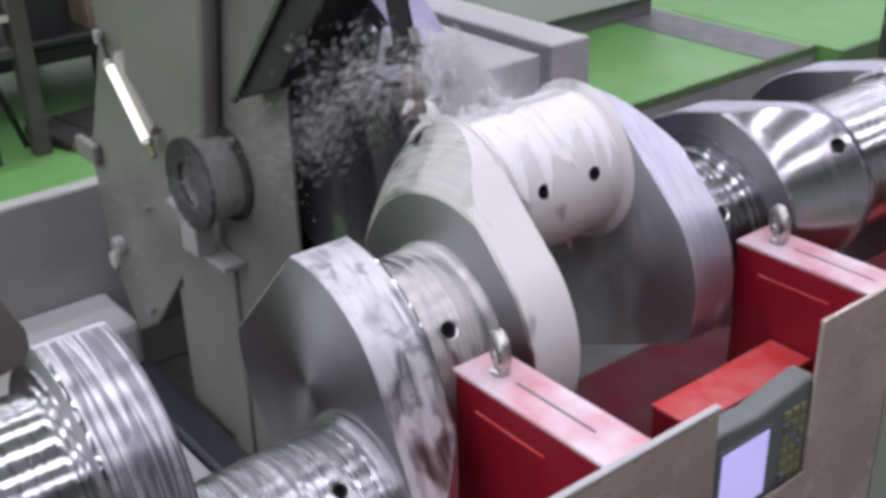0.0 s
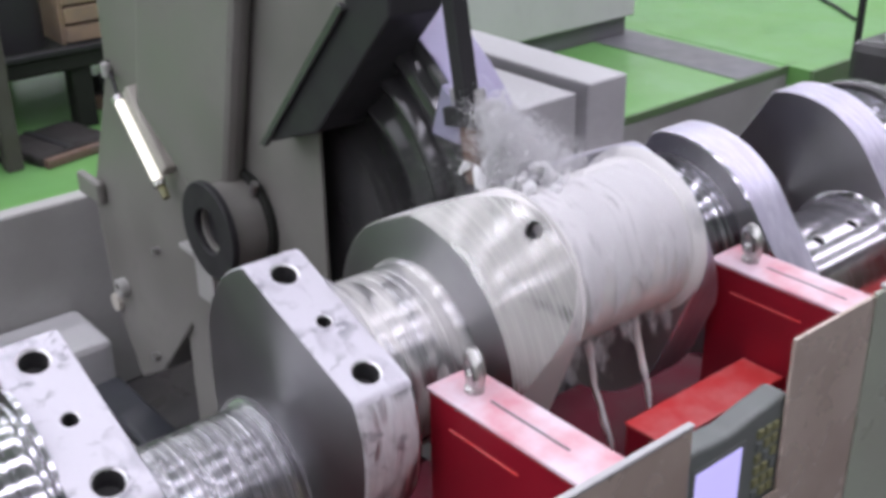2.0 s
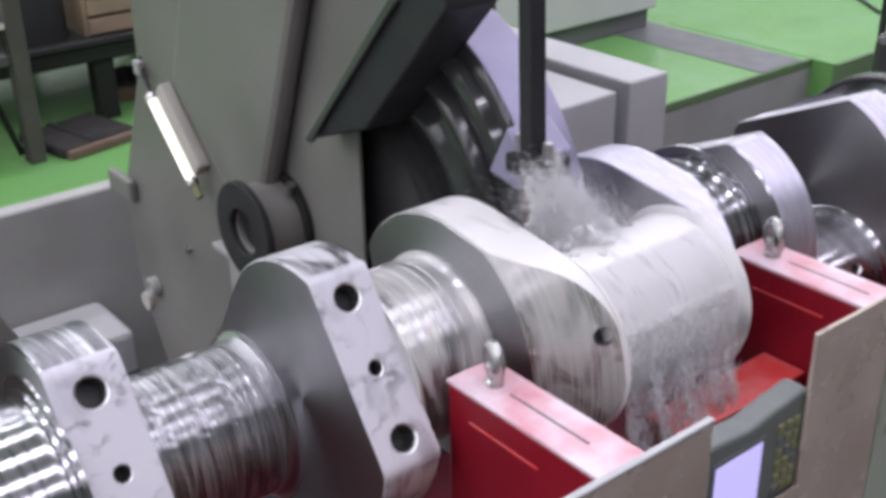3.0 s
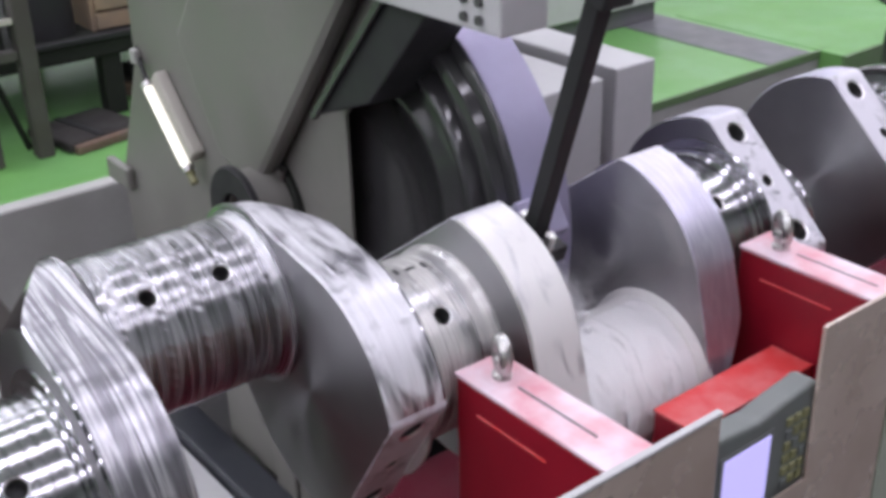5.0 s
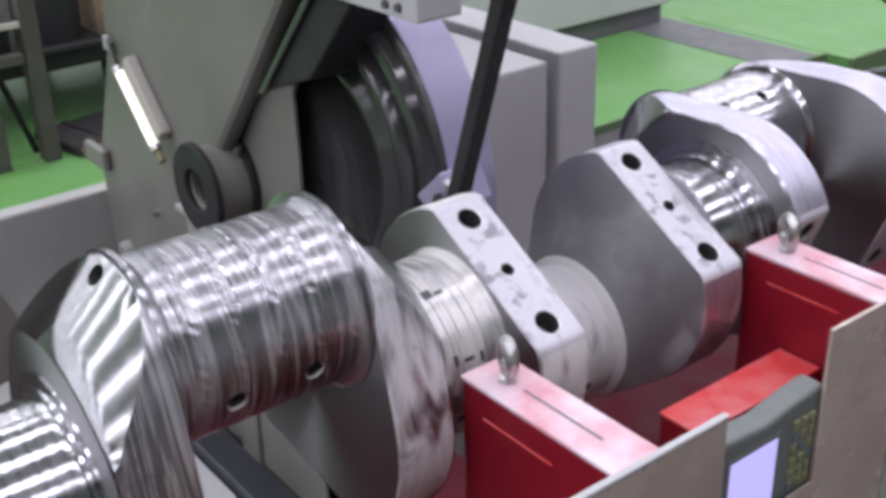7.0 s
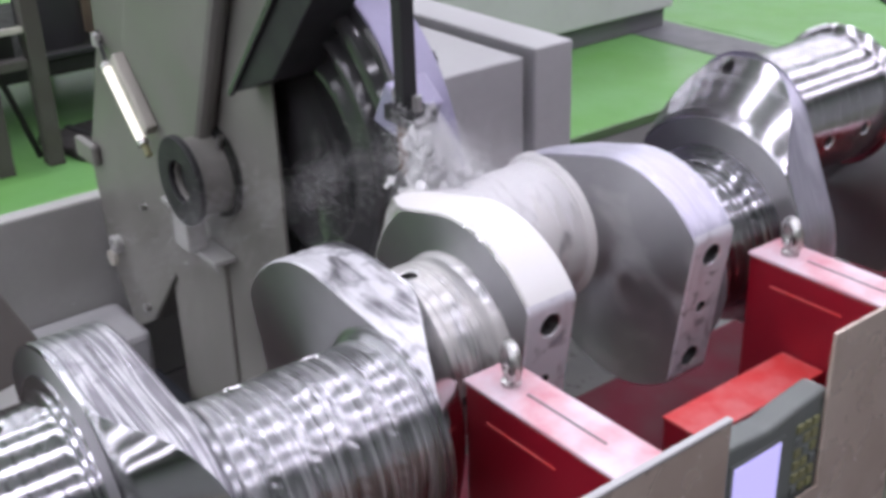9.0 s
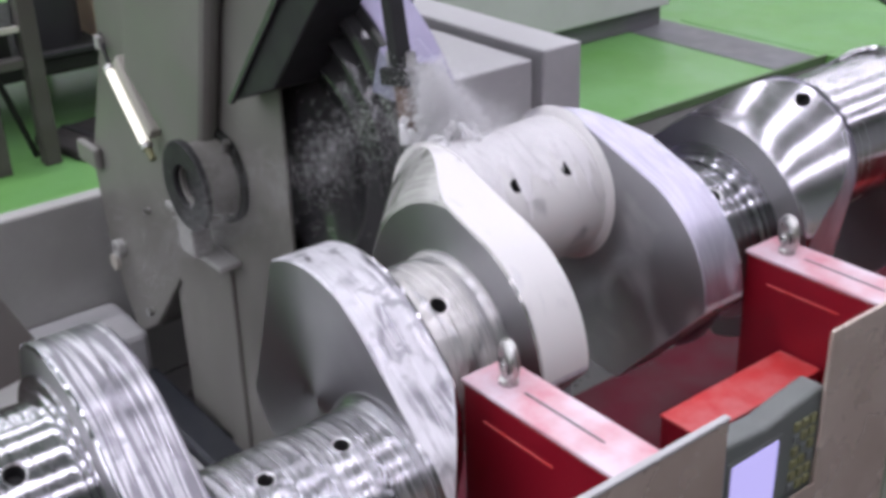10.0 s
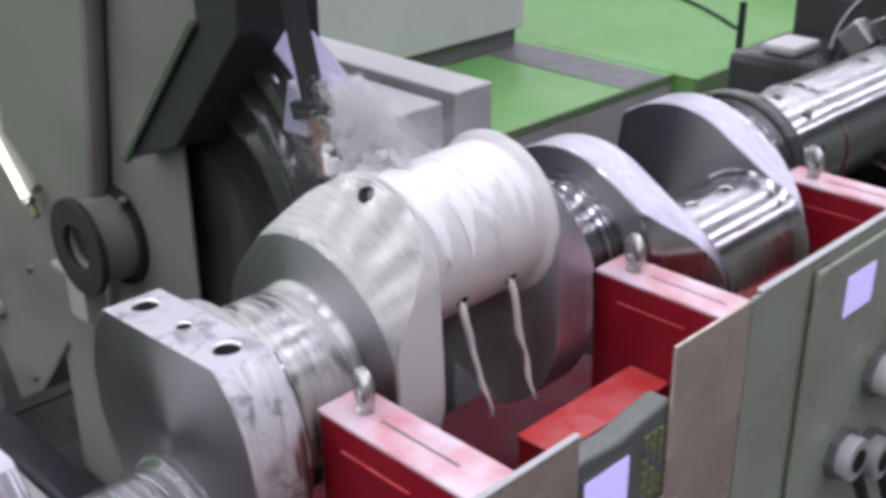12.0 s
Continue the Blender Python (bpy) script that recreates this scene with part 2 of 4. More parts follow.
def web_outline(phi, cone):
    """Radius from the axis at the angle phi from the pin: two arcs and their tangents, cut by the flat and by the cone."""
    c, s = math.cos(phi), math.sin(phi)
    r = BODY_R
    # the smaller arc round the pin
    d = END_R ** 2 - (END_C * s) ** 2
    if d > 0 and c > 0:
        r = max(r, END_C * c + math.sqrt(d))
    # the common tangent
    lean = math.acos((BODY_R - END_R) / END_C)
    nx, ny = math.cos(lean), math.sin(lean)
    down = nx * c + ny * abs(s)
    if down > 0:
        t = BODY_R / down
        run = -ny * (t * c) + nx * abs(t * s)
        if -END_C * math.sin(lean) <= run <= 0:
            r = max(r, t)
    if c < -0.05:
        r = min(r, FLAT / -c)
    return min(r, cone)


def drilled(ob, cutters, chamfer=1.22):
    """Bores real holes with bright chamfers into a mesh: each cutter is a pose on the surface, a radius and a depth."""
    bm = bmesh.new()
    for m, radius, depth in cutters:
        c = (chamfer - 1) * radius
        loops = [[bm.verts.new(m @ Vector((r * math.cos(2 * math.pi * k / 24), r * math.sin(2 * math.pi * k / 24), z))) for k in range(24)] for z, r in ((-depth / 2, radius), (-c, radius), (0.01, radius + c + 0.01))]
        for n, (lo, hi) in enumerate(zip(loops, loops[1:])):
            for k in range(24):
                bm.faces.new((lo[k], lo[(k + 1) % 24], hi[(k + 1) % 24], hi[k])).material_index = n
        bm.faces.new(loops[0][::-1])
        bm.faces.new(loops[-1])
    me = bpy.data.meshes.new("cutter")
    bm.to_mesh(me)
    bm.free()
    me.materials.append(M_HOLE)
    me.materials.append(M_BRIGHT)
    tool = bpy.data.objects.new("cutter", me)
    tool.parent, tool.location = ob.parent, ob.location
    scene.collection.objects.link(tool)
    mod = ob.modifiers.new("bore", "BOOLEAN")
    mod.operation, mod.object, mod.solver = "DIFFERENCE", tool, "EXACT"
    mod.material_mode = "TRANSFER"
    done = bpy.data.meshes.new_from_object(ob.evaluated_get(bpy.context.evaluated_depsgraph_get()))
    ob.modifiers.clear()
    ob.data = done
    bpy.data.objects.remove(tool)
    return ob


def ridge(s, pitch, width):
    """1 on the crest of a tool mark, 0 away from it."""
    u = abs((s / pitch) % 1.0 - 0.5) * pitch
    return max(0.0, 1.0 - u / width)


def turned_pin(y0, y1):
    """A rough-turned pin round the y axis: raised tool marks that wander, bands of chatter between them, and a collar at each end."""
    bm = bmesh.new()
    seg, n = 300, 170
    rings = []
    for i in range(n + 1):
        y = y0 - 0.005 + (y1 - y0 + 0.01) * i / n
        edge = min(y - y0, y1 - y)
        collar = 0.020 if edge < 0.006 else max(0.0, 0.014 - 0.9 * (edge - 0.006))
        row = []
        for k in range(seg):
            phi = 2 * math.pi * k / seg
            s = y - y0 + 0.012 * math.cos(phi)
            r = R_PIN + collar
            if edge > 0.02:
                r += 0.0018 * ridge(s, 0.071, 0.0032) + 0.0005 * ridge(s + 0.021, 0.071, 0.0026)
                zone = (s / 0.071) % 1.0
                if 0.60 < zone < 0.92:
                    r += 0.0007 * math.sin(46 * phi + 210 * s) * math.sin(math.pi * (zone - 0.60) / 0.32)
            row.append(bm.verts.new((r * math.cos(phi), y, r * math.sin(phi))))
        rings.append(row)
    for a, b in zip(rings, rings[1:]):
        for k in range(seg):
            bm.faces.new((a[k], a[(k + 1) % seg], b[(k + 1) % seg], b[k]))
    bm.faces.new(rings[0])
    bm.faces.new(rings[-1][::-1])
    bmesh.ops.recalc_face_normals(bm, faces=bm.faces)
    return bm


def web_mesh(y, journal_side, angle, marks):
    """A web with its flat, its cone towards the main journal and two bores in the flat."""
    bm = bmesh.new()
    seg = 200
    slope, foot = 1.0, 0.295
    fine = 22
    rows = [[] for _ in range(7 + fine)]
    for k in range(seg):
        phi = 2 * math.pi * k / seg
        full = web_outline(phi, 9.0)
        # where the cone meets the outline
        crease = min(WEB - 0.006, max(-WEB + 0.006, (full - foot) / slope - WEB))
        offs = [-WEB, -WEB + 0.003] + [-WEB + 0.003 + (crease + WEB - 0.003) * u / 4 for u in (1, 2, 3, 4)] + [crease + (WEB - 0.003 - crease) * u / fine for u in range(1, fine + 1)] + [WEB]
        for row, off in zip(rows, offs):
            r = min(full, foot + slope * (off + WEB)) - (0.003 if abs(off) >= WEB else 0.0)
            if marks and crease + 0.002 < off < WEB - 0.004 and math.cos(phi) > -0.70:
                lead = off + 0.020 * math.sin(phi * 1.0) + 0.008 * math.sin(3 * phi)
                r += 0.0013 * ridge(lead, 0.027, 0.005) + 0.0008 * ridge(lead + 0.01, 0.043, 0.005)
            row.append(bm.verts.new((r * math.cos(angle + phi), y - journal_side * off, r * math.sin(angle + phi))))
    rim = []
    for a, b in zip(rows, rows[1:]):
        for k in range(seg):
            rim.append(bm.faces.new((a[k], a[(k + 1) % seg], b[(k + 1) % seg], b[k])))
    for n, f in enumerate(rim):
        mid = f.calc_center_median()
        depth = -(mid.x * math.cos(angle) + mid.z * math.sin(angle))
        f.material_index = 2 if depth > FLAT - 0.008 else 3 if n < 5 * seg else 1
    bm.faces.new(rows[0])
    bm.faces.new(rows[-1][::-1])
    bmesh.ops.recalc_face_normals(bm, faces=bm.faces)
    return bm


def crankshaft():
    shaft = thing("crankshaft", "large machined steel crankshaft turning in a lathe, wet with milky coolant", "crankshaft", at=(0, 0, AXIS))
    for i, (ya, yb, base) in enumerate(THROWS):
        a = base + TILT0
        wet = i == 2
        for y, side in ((ya, -1), (yb, 1)):
            web = part("web", web_mesh(y, side, a, i < 2), M_WEB_WET_SHEEN if wet and side > 0 else M_WEB, shaft)
            web.data.materials.append(M_MILKY if wet and side < 0 else M_RIM_PALE if i == 3 or (wet and side > 0) else M_RIM_MILKY if i == 1 and side > 0 else M_RIM)
            web.data.materials.append(M_FLAT)
            web.data.materials.append(M_CONE if wet and side < 0 else M_CONE_TURNED if i < 2 else M_CLEAN)
            smooth_sides(web, 24)
            cuts = []
            for off, r in ((-0.136, 0.025), (0.0, 0.014), (0.136, 0.025)):
                away = Vector((-math.cos(a), 0, -math.sin(a)))
                along = Vector((math.sin(a), 0, -math.cos(a)))
                at = away * FLAT + along * off + Vector((0, y, 0))
                cuts.append((Matrix.Translation(at) @ away.to_track_quat("Z", "Y").to_matrix().to_4x4(), r, 0.09))
            out = Vector((math.cos(a + 0.106), 0, math.sin(a + 0.106)))
            cuts.append((Matrix.Translation(out * 0.397 + Vector((0, y - side * 0.032, 0))) @ (out * 0.7 + Vector((0, side * 0.7, 0))).to_track_quat("Z", "Y").to_matrix().to_4x4(), 0.018, 0.08))
            drilled(web, cuts, 1.08 if wet else 1.16)
        # the crank pin
        px, pz = THROW * math.cos(a), THROW * math.sin(a)
        y0, y1 = ya + WEB, yb - WEB
        prof = [(y0 - 0.005, R_PIN + 0.022), (y0 + 0.006, R_PIN + 0.014), (y0 + 0.012, R_PIN + 0.002), (y0 + 0.02, R_PIN), (y0 + 0.022, R_PIN)]
        prof += [(y0 + y1 - y, r) for y, r in reversed(prof)]
        pin = part("crank_pin", turned_pin(y0, y1) if i < 2 else lathe(prof, 96), M_MILKY if wet else M_CLEAN if i == 3 else M_PIN, shaft)
        pin.location = (px, 0, pz)
        smooth_sides(pin)
        mid = (y0 + y1) / 2
        bores = []
        for turn, radius in ((-1.74, 0.016), (1.74, 0.014)):
            out = Vector((math.cos(a + turn), 0, math.sin(a + turn)))
            bores += [(Matrix.Translation(Vector((0, mid + d, 0)) + out * R_PIN) @ out.to_track_quat("Z", "Y").to_matrix().to_4x4(), radius, 0.09) for d in (-0.073, 0.073)]
        drilled(pin, bores, 1.05 if wet else 1.25)
    # main journals between the throws
    for k, (y0, y1) in enumerate(((-0.60, -0.383), (0.223, 0.426), (1.035, 1.243), (1.839, 2.039), (2.648, 2.81))):
        prof = [(y0 - 0.004, R_MAIN + 0.040), (y0 + 0.004, R_MAIN + 0.038), (y0 + 0.006, R_MAIN + 0.016), (y0 + 0.012, R_MAIN + 0.014), (y0 + 0.014, R_MAIN + 0.005), (y0 + 0.022, R_MAIN), (y0 + 0.0235, R_MAIN)]
        half = prof[:]
        for u in (0.26, 0.40, 0.52, 0.66, 0.76):
            at = y0 + (y1 - y0) * u
            prof += [(at - 0.0026, R_MAIN), (at - 0.001, R_MAIN - 0.0018), (at + 0.001, R_MAIN - 0.0018), (at + 0.0026, R_MAIN)]
        prof += [(y0 + y1 - y, r) for y, r in reversed(half)]
        if k == 2:
            # no collar on the side of the wet web: its dark face shows
            prof = prof[:-4] + [(y1 - 0.006, R_MAIN + 0.008), (y1 + 0.004, R_MAIN + 0.009)]
        jour = smooth_sides(part("main_journal", lathe(prof, 96), M_JOURNAL_WET if k == 2 else M_JOURNAL, shaft))
        mid = (y0 + y1) / 2
        cuts = []
        for ang in (0.18, 3.32):
            out = Vector((math.cos(ang + TILT0), 0, math.sin(ang + TILT0)))
            cuts.append((Matrix.Translation(out * R_MAIN + Vector((0, mid, 0))) @ out.to_track_quat("Z", "Y").to_matrix().to_4x4(), 0.017, 0.08))
        drilled(jour, cuts)
    for k, (ang, y, wide) in enumerate(((2.35, 1.10, 0.010), (2.32, 1.125, 0.022), (2.30, 1.15, 0.020), (1.55, 1.12, 0.010), (1.52, 1.15, 0.024), (1.50, 1.18, 0.008))):
        mark = bmesh.new()
        box(R_MAIN - 0.002, R_MAIN + 0.0006, y - wide / 2, y + wide / 2, -0.004 - 0.006 * (k % 2), 0.004 + 0.006 * (k % 2), 0, mark)
        mark.transform(Matrix.Rotation(-ang, 4, "Y"))
        part("marking", mark, M_HOLE, shaft, "dark painted bar mark")
    # the drive end: a bolted flange and a plain shaft
    flange = smooth_sides(part("flange", lathe([(2.805, 0.19), (2.81, 0.236), (2.817, 0.24), (2.862, 0.24), (2.869, 0.236), (2.871, 0.17)], 96), M_GROOVE, shaft, "dark bolted flange"))
    smooth_sides(part("shaft_end", lathe([(2.869, 0.185), (2.882, 0.178), (2.884, 0.178), (3.2, 0.178), (3.204, 0.185), (3.225, 0.185), (3.23, 0.178), (3.96, 0.178)], 96), M_JOURNAL, shaft))
    for k in range(18):
        a = 2 * math.pi * k / 18
        at = Vector((0.215 * math.cos(a), 2.869, 0.215 * math.sin(a)))
        smooth_sides(part("flange_bolt", rod_between(at - Vector((0, 0.01, 0)), at + Vector((0, 0.024, 0)), 0.016, 6), M_CHROME, flange))
    for k in range(10):
        a = 2 * math.pi * k / 10
        for y in (3.06, 3.62):
            out = Vector((math.cos(a), 0, math.sin(a)))
            part("screw_plug", rod_between(out * 0.168 + Vector((0, y, 0)), out * 0.182 + Vector((0, y, 0)), 0.016, 12), M_HOLE, shaft)
    return shaft


SHAFT = crankshaft()

# ---- setting ----


def structure(name, bm, material, label, category):
    return tagged(part(name, bm, material), label, category, kind="structure")


def prism_x(points, x0, x1, bevel=0.004):
    """A plate cut along (y, z) points, from x0 to x1."""
    bm = prism(points, x0, x1, bevel)
    for v in bm.verts:
        v.co = Vector((v.co.y, v.co.x, v.co.z))
    bmesh.ops.recalc_face_normals(bm, faces=bm.faces)
    return bm


def torus(major, minor, at, seg=28, tube=10, bm=None, stretch=1.0):
    """A ring that stands in the y-z plane."""
    bm = bm or bmesh.new()
    rows = []
    for i in range(seg):
        a = 2 * math.pi * i / seg
        row = []
        for j in range(tube):
            b = 2 * math.pi * j / tube
            r = major + minor * math.cos(b)
            row.append(bm.verts.new(Vector((minor * math.sin(b), r * math.cos(a), stretch * r * math.sin(a))) + Vector(at)))
        rows.append(row)
    for i in range(seg):
        for j in range(tube):
            bm.faces.new((rows[i][j], rows[(i + 1) % seg][j], rows[(i + 1) % seg][(j + 1) % tube], rows[i][(j + 1) % tube]))
    bmesh.ops.recalc_face_normals(bm, faces=bm.faces)
    return bm


structure("floor", box(-26, 10, -60, 24, -0.6, -0.5, 0), M_PIT, "dark oily concrete machine pit", "floor")
structure("floor_platform", box(-26, -2.66, -60, 24, -0.499, 0.0, 0.01), M_GREEN, "glossy green painted workshop floor", "floor")
structure("trim_platform_edge", box(-2.655, -2.635, 2.7, 6.6, -0.05, 0.004, 0.004), M_FLOOR_GREEN_EDGE, "dull green steel edge strip of the floor", "edge strip")
structure("pit_wall", box(-2.657, -2.642, -2.0, 9.0, -0.499, -0.052, 0), M_GREY_SIDE, "grey painted side of the machine pit", "wall")
# walls and ceiling are unseen, added to bounce light and mirror in the steel
structure("wall_north", box(-26, 10, 24, 24.2, -0.6, 7.6, 0), M_WALL, "unseen grey wall added to bounce the hall's light", "wall")
structure("wall_south", box(-26, 10, -60.2, -60, -0.6, 7.6, 0), M_WALL, "unseen grey wall added to bounce the hall's light", "wall")
structure("wall_west", box(-26.2, -26, -60, 24, -0.6, 7.6, 0), M_WALL, "unseen grey wall added to bounce the hall's light", "wall")
structure("wall_east", box(10, 10.2, -60, 24, -0.6, 7.6, 0), M_WALL, "unseen grey wall added to bounce the hall's light", "wall")
structure("ceiling", box(-26.2, 10.2, -60.2, 24.2, 7.6, 7.8, 0), M_WALL, "unseen grey ceiling added to close in the hall's light", "ceiling")
# a dark channel cover crosses the green floor
structure("floor_channel", box(-8.0, -2.66, 5.98, 6.42, 0.0, 0.006, 0.002), M_FLOOR_GREY, "dark grey steel channel cover in the floor", "channel cover")

# ---- bed and pit ----
bed = thing("machine_bed", "dark red painted lathe bed under the shaft", "machine bed")
part("trough", box(-0.54, 0.229, -1.0, 3.9, -0.499, 0.22, 0.02), M_RED_DARK, bed)
for y0, y1 in ((-1.0, 1.08), (1.193, 1.495), (2.003, 2.305)):
    part("trough_side", box(0.231, 0.646, y0, y1, -0.499, 0.30, 0.01), M_RED_DARK, bed)
part("rail", box(-0.64, -0.56, -1.0, 3.9, -0.499, 0.02, 0.01), M_DARK, bed)
wayc = thing("way_cover", "pale grey sheet cover over the slideway", "cover")
part("sheet", box(-2.62, -2.27, 1.02, 1.46, -0.30, -0.05, 0.03), M_GREY_LIGHT, wayc)
part("long_sheet", box(-2.62, -2.27, -0.6, 1.015, -0.40, -0.16, 0.02), M_GREY_SIDE, wayc, "grey wet long cover")
part("side_wall", box(-2.72, -2.63, -2.0, 2.4, -0.499, 0.42, 0.012), M_GREY_SIDE, wayc, "grey painted side wall")
tray = part("chip_tray", box(-2.2, -0.70, 1.05, 1.30, -0.42, -0.22, 0.01), M_GREY_LIGHT, wayc, "pale wet chip tray")
part("dark_rail", box(-2.2, -0.66, 1.305, 1.435, -0.42, -0.18, 0.01), M_NAVY, wayc, "dark blue-grey rail")
part("end_plate", prism_x([(0.10, -0.2), (0.10, 1.50), (0.35, 1.50), (0.531, 1.101), (0.585, 0.975), (0.585, 0.90), (0.47, 0.88), (0.47, -0.2)], -0.66, -0.62, 0.006), M_GREY, wayc, "dark grey upright end plate")
part("lower_sheet", box(-2.09, -0.66, -0.6, 1.30, -0.49, -0.43, 0.01), M_PIT, wayc, "dark oily lower cover")

# ---- red steady rests ----


def red_block(y0, y1):
    h = (y1 - y0) / 2
    b = thing("steady_rest", "red painted steel steady rest beside the shaft, top worn and painted lighter", "steady rest", "steady rests along the shaft", at=(0, (y0 + y1) / 2, 0))
    body = part("body", box(0.233, 0.64, -h, h, -0.499, 1.074, 0.006), M_RED, b)
    # top plate: real wear, plus overhead light put into its colour
    part("top_plate", box(0.230, 0.642, -h - 0.002, h + 0.002, 1.074, 1.082, 0.002), M_RED_WORN_LIT, b, "worn red top face, lightened to pink for overhead light")
    part("slot", box(0.345, 0.54, -0.0022, 0.0022, 1.0815, 1.0832, 0), M_FLOOR_GREY, b, "narrow dark slot")
    part("groove", box(0.295, 0.475, -h - 0.003, -h + 0.001, 1.018, 1.0215, 0.001), M_RED_LIT, body, "scribed line")
    eye = torus(0.022, 0.0135, (0, 0, 0), stretch=1.2)
    eye.transform(Matrix.Translation((0.298, 0.002, 1.128)) @ Matrix.Rotation(radians(67), 4, "Z") @ Matrix.Rotation(radians(-12), 4, "X"))
    lathe_up(eye, (0.298, 0.002, 1.082), ((0.0, 0.019), (0.008, 0.019), (0.012, 0.012), (0.022, 0.011)))
    smooth_sides(part("eye_bolt", eye, M_CHROME, b, "forged steel lifting eye"), 50)
    return b


def lathe_up(bm, at, profile, seg=20):
    rings = []
    for z, r in profile:
        rings.append([bm.verts.new(Vector(at) + Vector((r * math.cos(2 * math.pi * k / seg), r * math.sin(2 * math.pi * k / seg), z))) for k in range(seg)])
    for a, b in zip(rings, rings[1:]):
        for k in range(seg):
            bm.faces.new((a[k], a[(k + 1) % seg], b[(k + 1) % seg], b[k]))
    bm.faces.new(rings[0][::-1])
    bm.faces.new(rings[-1])
    return bm


for y0 in (1.083, 1.893, 2.70):
    red_block(y0, y0 + 0.107)


def cross_beam(y0, y1):
    beam = thing("cross_beam", "red painted steel beam between the steady rests", "beam", "beams between the steady rests")
    part("body", box(0.350, 0.455, y0, y1, -0.499, 0.874, 0.006), M_RED, beam)
    # the light on the beam's top is put into a brighter red
    part("top_face", box(0.349, 0.456, y0 - 0.001, y1, 0.874, 0.88, 0.002), M_RED_LIT, beam, "worn top face in red brightened for overhead light")


cross_beam(1.50, 1.888)
cross_beam(2.31, 2.695)

# ---- the tool carriage ----
carriage = thing("tool_carriage", "grey painted tool carriage sliding towards the shaft", "lathe carriage")
column = part("column", prism([(-2.02, 2.9), (-2.10, 1.12), (-2.36, 0.61), (-2.32, 0.2), (-2.16, -0.10), (-1.95, 0.03), (-1.67, 0.34), (-1.5, -0.2), (-1.16, -0.2), (-1.16, 1.0), (-1.06, 1.55), (-0.80, 2.9)], 1.45, 1.60, 0.01), M_GREY, carriage)
part("inner_panel", prism([(-1.30, -0.3), (-0.80, -0.3), (-0.795, 1.262), (-0.48, 1.66), (-0.48, 2.9), (-1.30, 2.9)], 1.439, 1.4492, 0.002), M_GREY, carriage, "grey inner panel")
part("back_housing", box(-2.0, -0.95, 1.60, 2.02, -0.3, 2.9, 0.01), M_DARK, carriage, "dark housing behind the column")
part("lower_panel", box(-1.75, -1.1, 1.47, 1.50, -0.42, 0.62, 0.004), M_GREY, carriage, "grey lower panel")
# the box behind, in two blocks
cab = part("side_box", box(-2.2, -0.87, 2.06, 2.43, -0.3, 1.13, 0.008), M_GREY_LIGHT, carriage, "light grey box with a flat lid")
part("lid_knob", lathe_up(bmesh.new(), (-1.02, 2.16, 1.13), ((0, 0.02), (0.02, 0.02), (0.024, 0.013), (0.04, 0.012))), M_DARK, cab)
part("end_box", box(-2.2, -0.845, 2.455, 2.63, -0.3, 1.158, 0.008), M_GREY_LIGHT, carriage, "taller light grey end box")
part("hinge", box(-0.872, -0.862, 2.425, 2.46, 0.55, 0.72, 0.002), M_DARK, cab)
# work lamp
lamp = part("work_lamp", rod_between((-1.900, 1.405, 1.074), (-1.688, 1.405, 0.868), 0.018), M_TUBE, carriage, "lit tubular work lamp")
away = Vector((0.257, 0, -0.25)).normalized()
for d0, d1, r, m in ((-0.02, 0.0, 0.022, M_CHROME), (0.2956, 0.315, 0.021, M_CHROME), (0.315, 0.36, 0.013, M_KEY)):
    p = Vector((-1.900, 1.405, 1.074))
    smooth_sides(part("end_cap", rod_between(p + away * d0, p + away * d1, r), m, lamp))
# pale beige bar set to the right of the tube
part("pale_bar", prism([(-1.885, 1.100), (-1.845, 1.142), (-1.630, 0.925), (-1.668, 0.885)], 1.405, 1.449, 0.008), M_BEIGE, lamp)
wire = bmesh.new()
way = [Vector((-1.92, 1.41, 1.09)), Vector((-1.97, 1.42, 1.13)), Vector((-2.03, 1.44, 1.13)), Vector((-2.06, 1.45, 1.17))]
for a, b in zip(way, way[1:]):
    rod_between(a, b, 0.007, 8, wire)
part("cable", wire, M_DARK, lamp)
part("cable_clip", box(-2.075, -2.03, 1.425, 1.4492, 1.115, 1.165, 0.006), M_GREY_SIDE, lamp)
# trunnion hub: a flanged ring with an open bore


def ring(y0, y1, outer, inner, cx, cz, lip=0.004):
    """A tube along y with a through bore."""
    bm = bmesh.new()
    seg = 64
    loop = ((y0 + lip, outer), (y1, outer), (y1, inner), (y0 + lip, inner), (y0, inner + lip), (y0, outer - lip))
    rows = [[bm.verts.new((cx + r * math.cos(2 * math.pi * k / seg), y, cz + r * math.sin(2 * math.pi * k / seg))) for k in range(seg)] for y, r in loop]
    for a, b in zip(rows, rows[1:] + rows[:1]):
        for k in range(seg):
            bm.faces.new((a[k], a[(k + 1) % seg], b[(k + 1) % seg], b[k]))
    bmesh.ops.recalc_face_normals(bm, faces=bm.faces)
    return bm


HUB = (-1.178, 0.898)
hub = smooth_sides(part("hub", ring(1.318, 1.438, 0.124, 0.060, *HUB), M_GREY, carriage))
# dark ring paints the shaded gap where the hub meets the column
smooth_sides(part("gap_shade_ring", ring(1.418, 1.4385, 0.148, 0.125, *HUB), M_HUB, hub, "dark ring painted in for the shaded gap behind the hub"))
smooth_sides(part("hub_face", ring(1.298, 1.318, 0.143, 0.066, *HUB), M_DARK, hub, "dark flanged ring on the hub's face"))
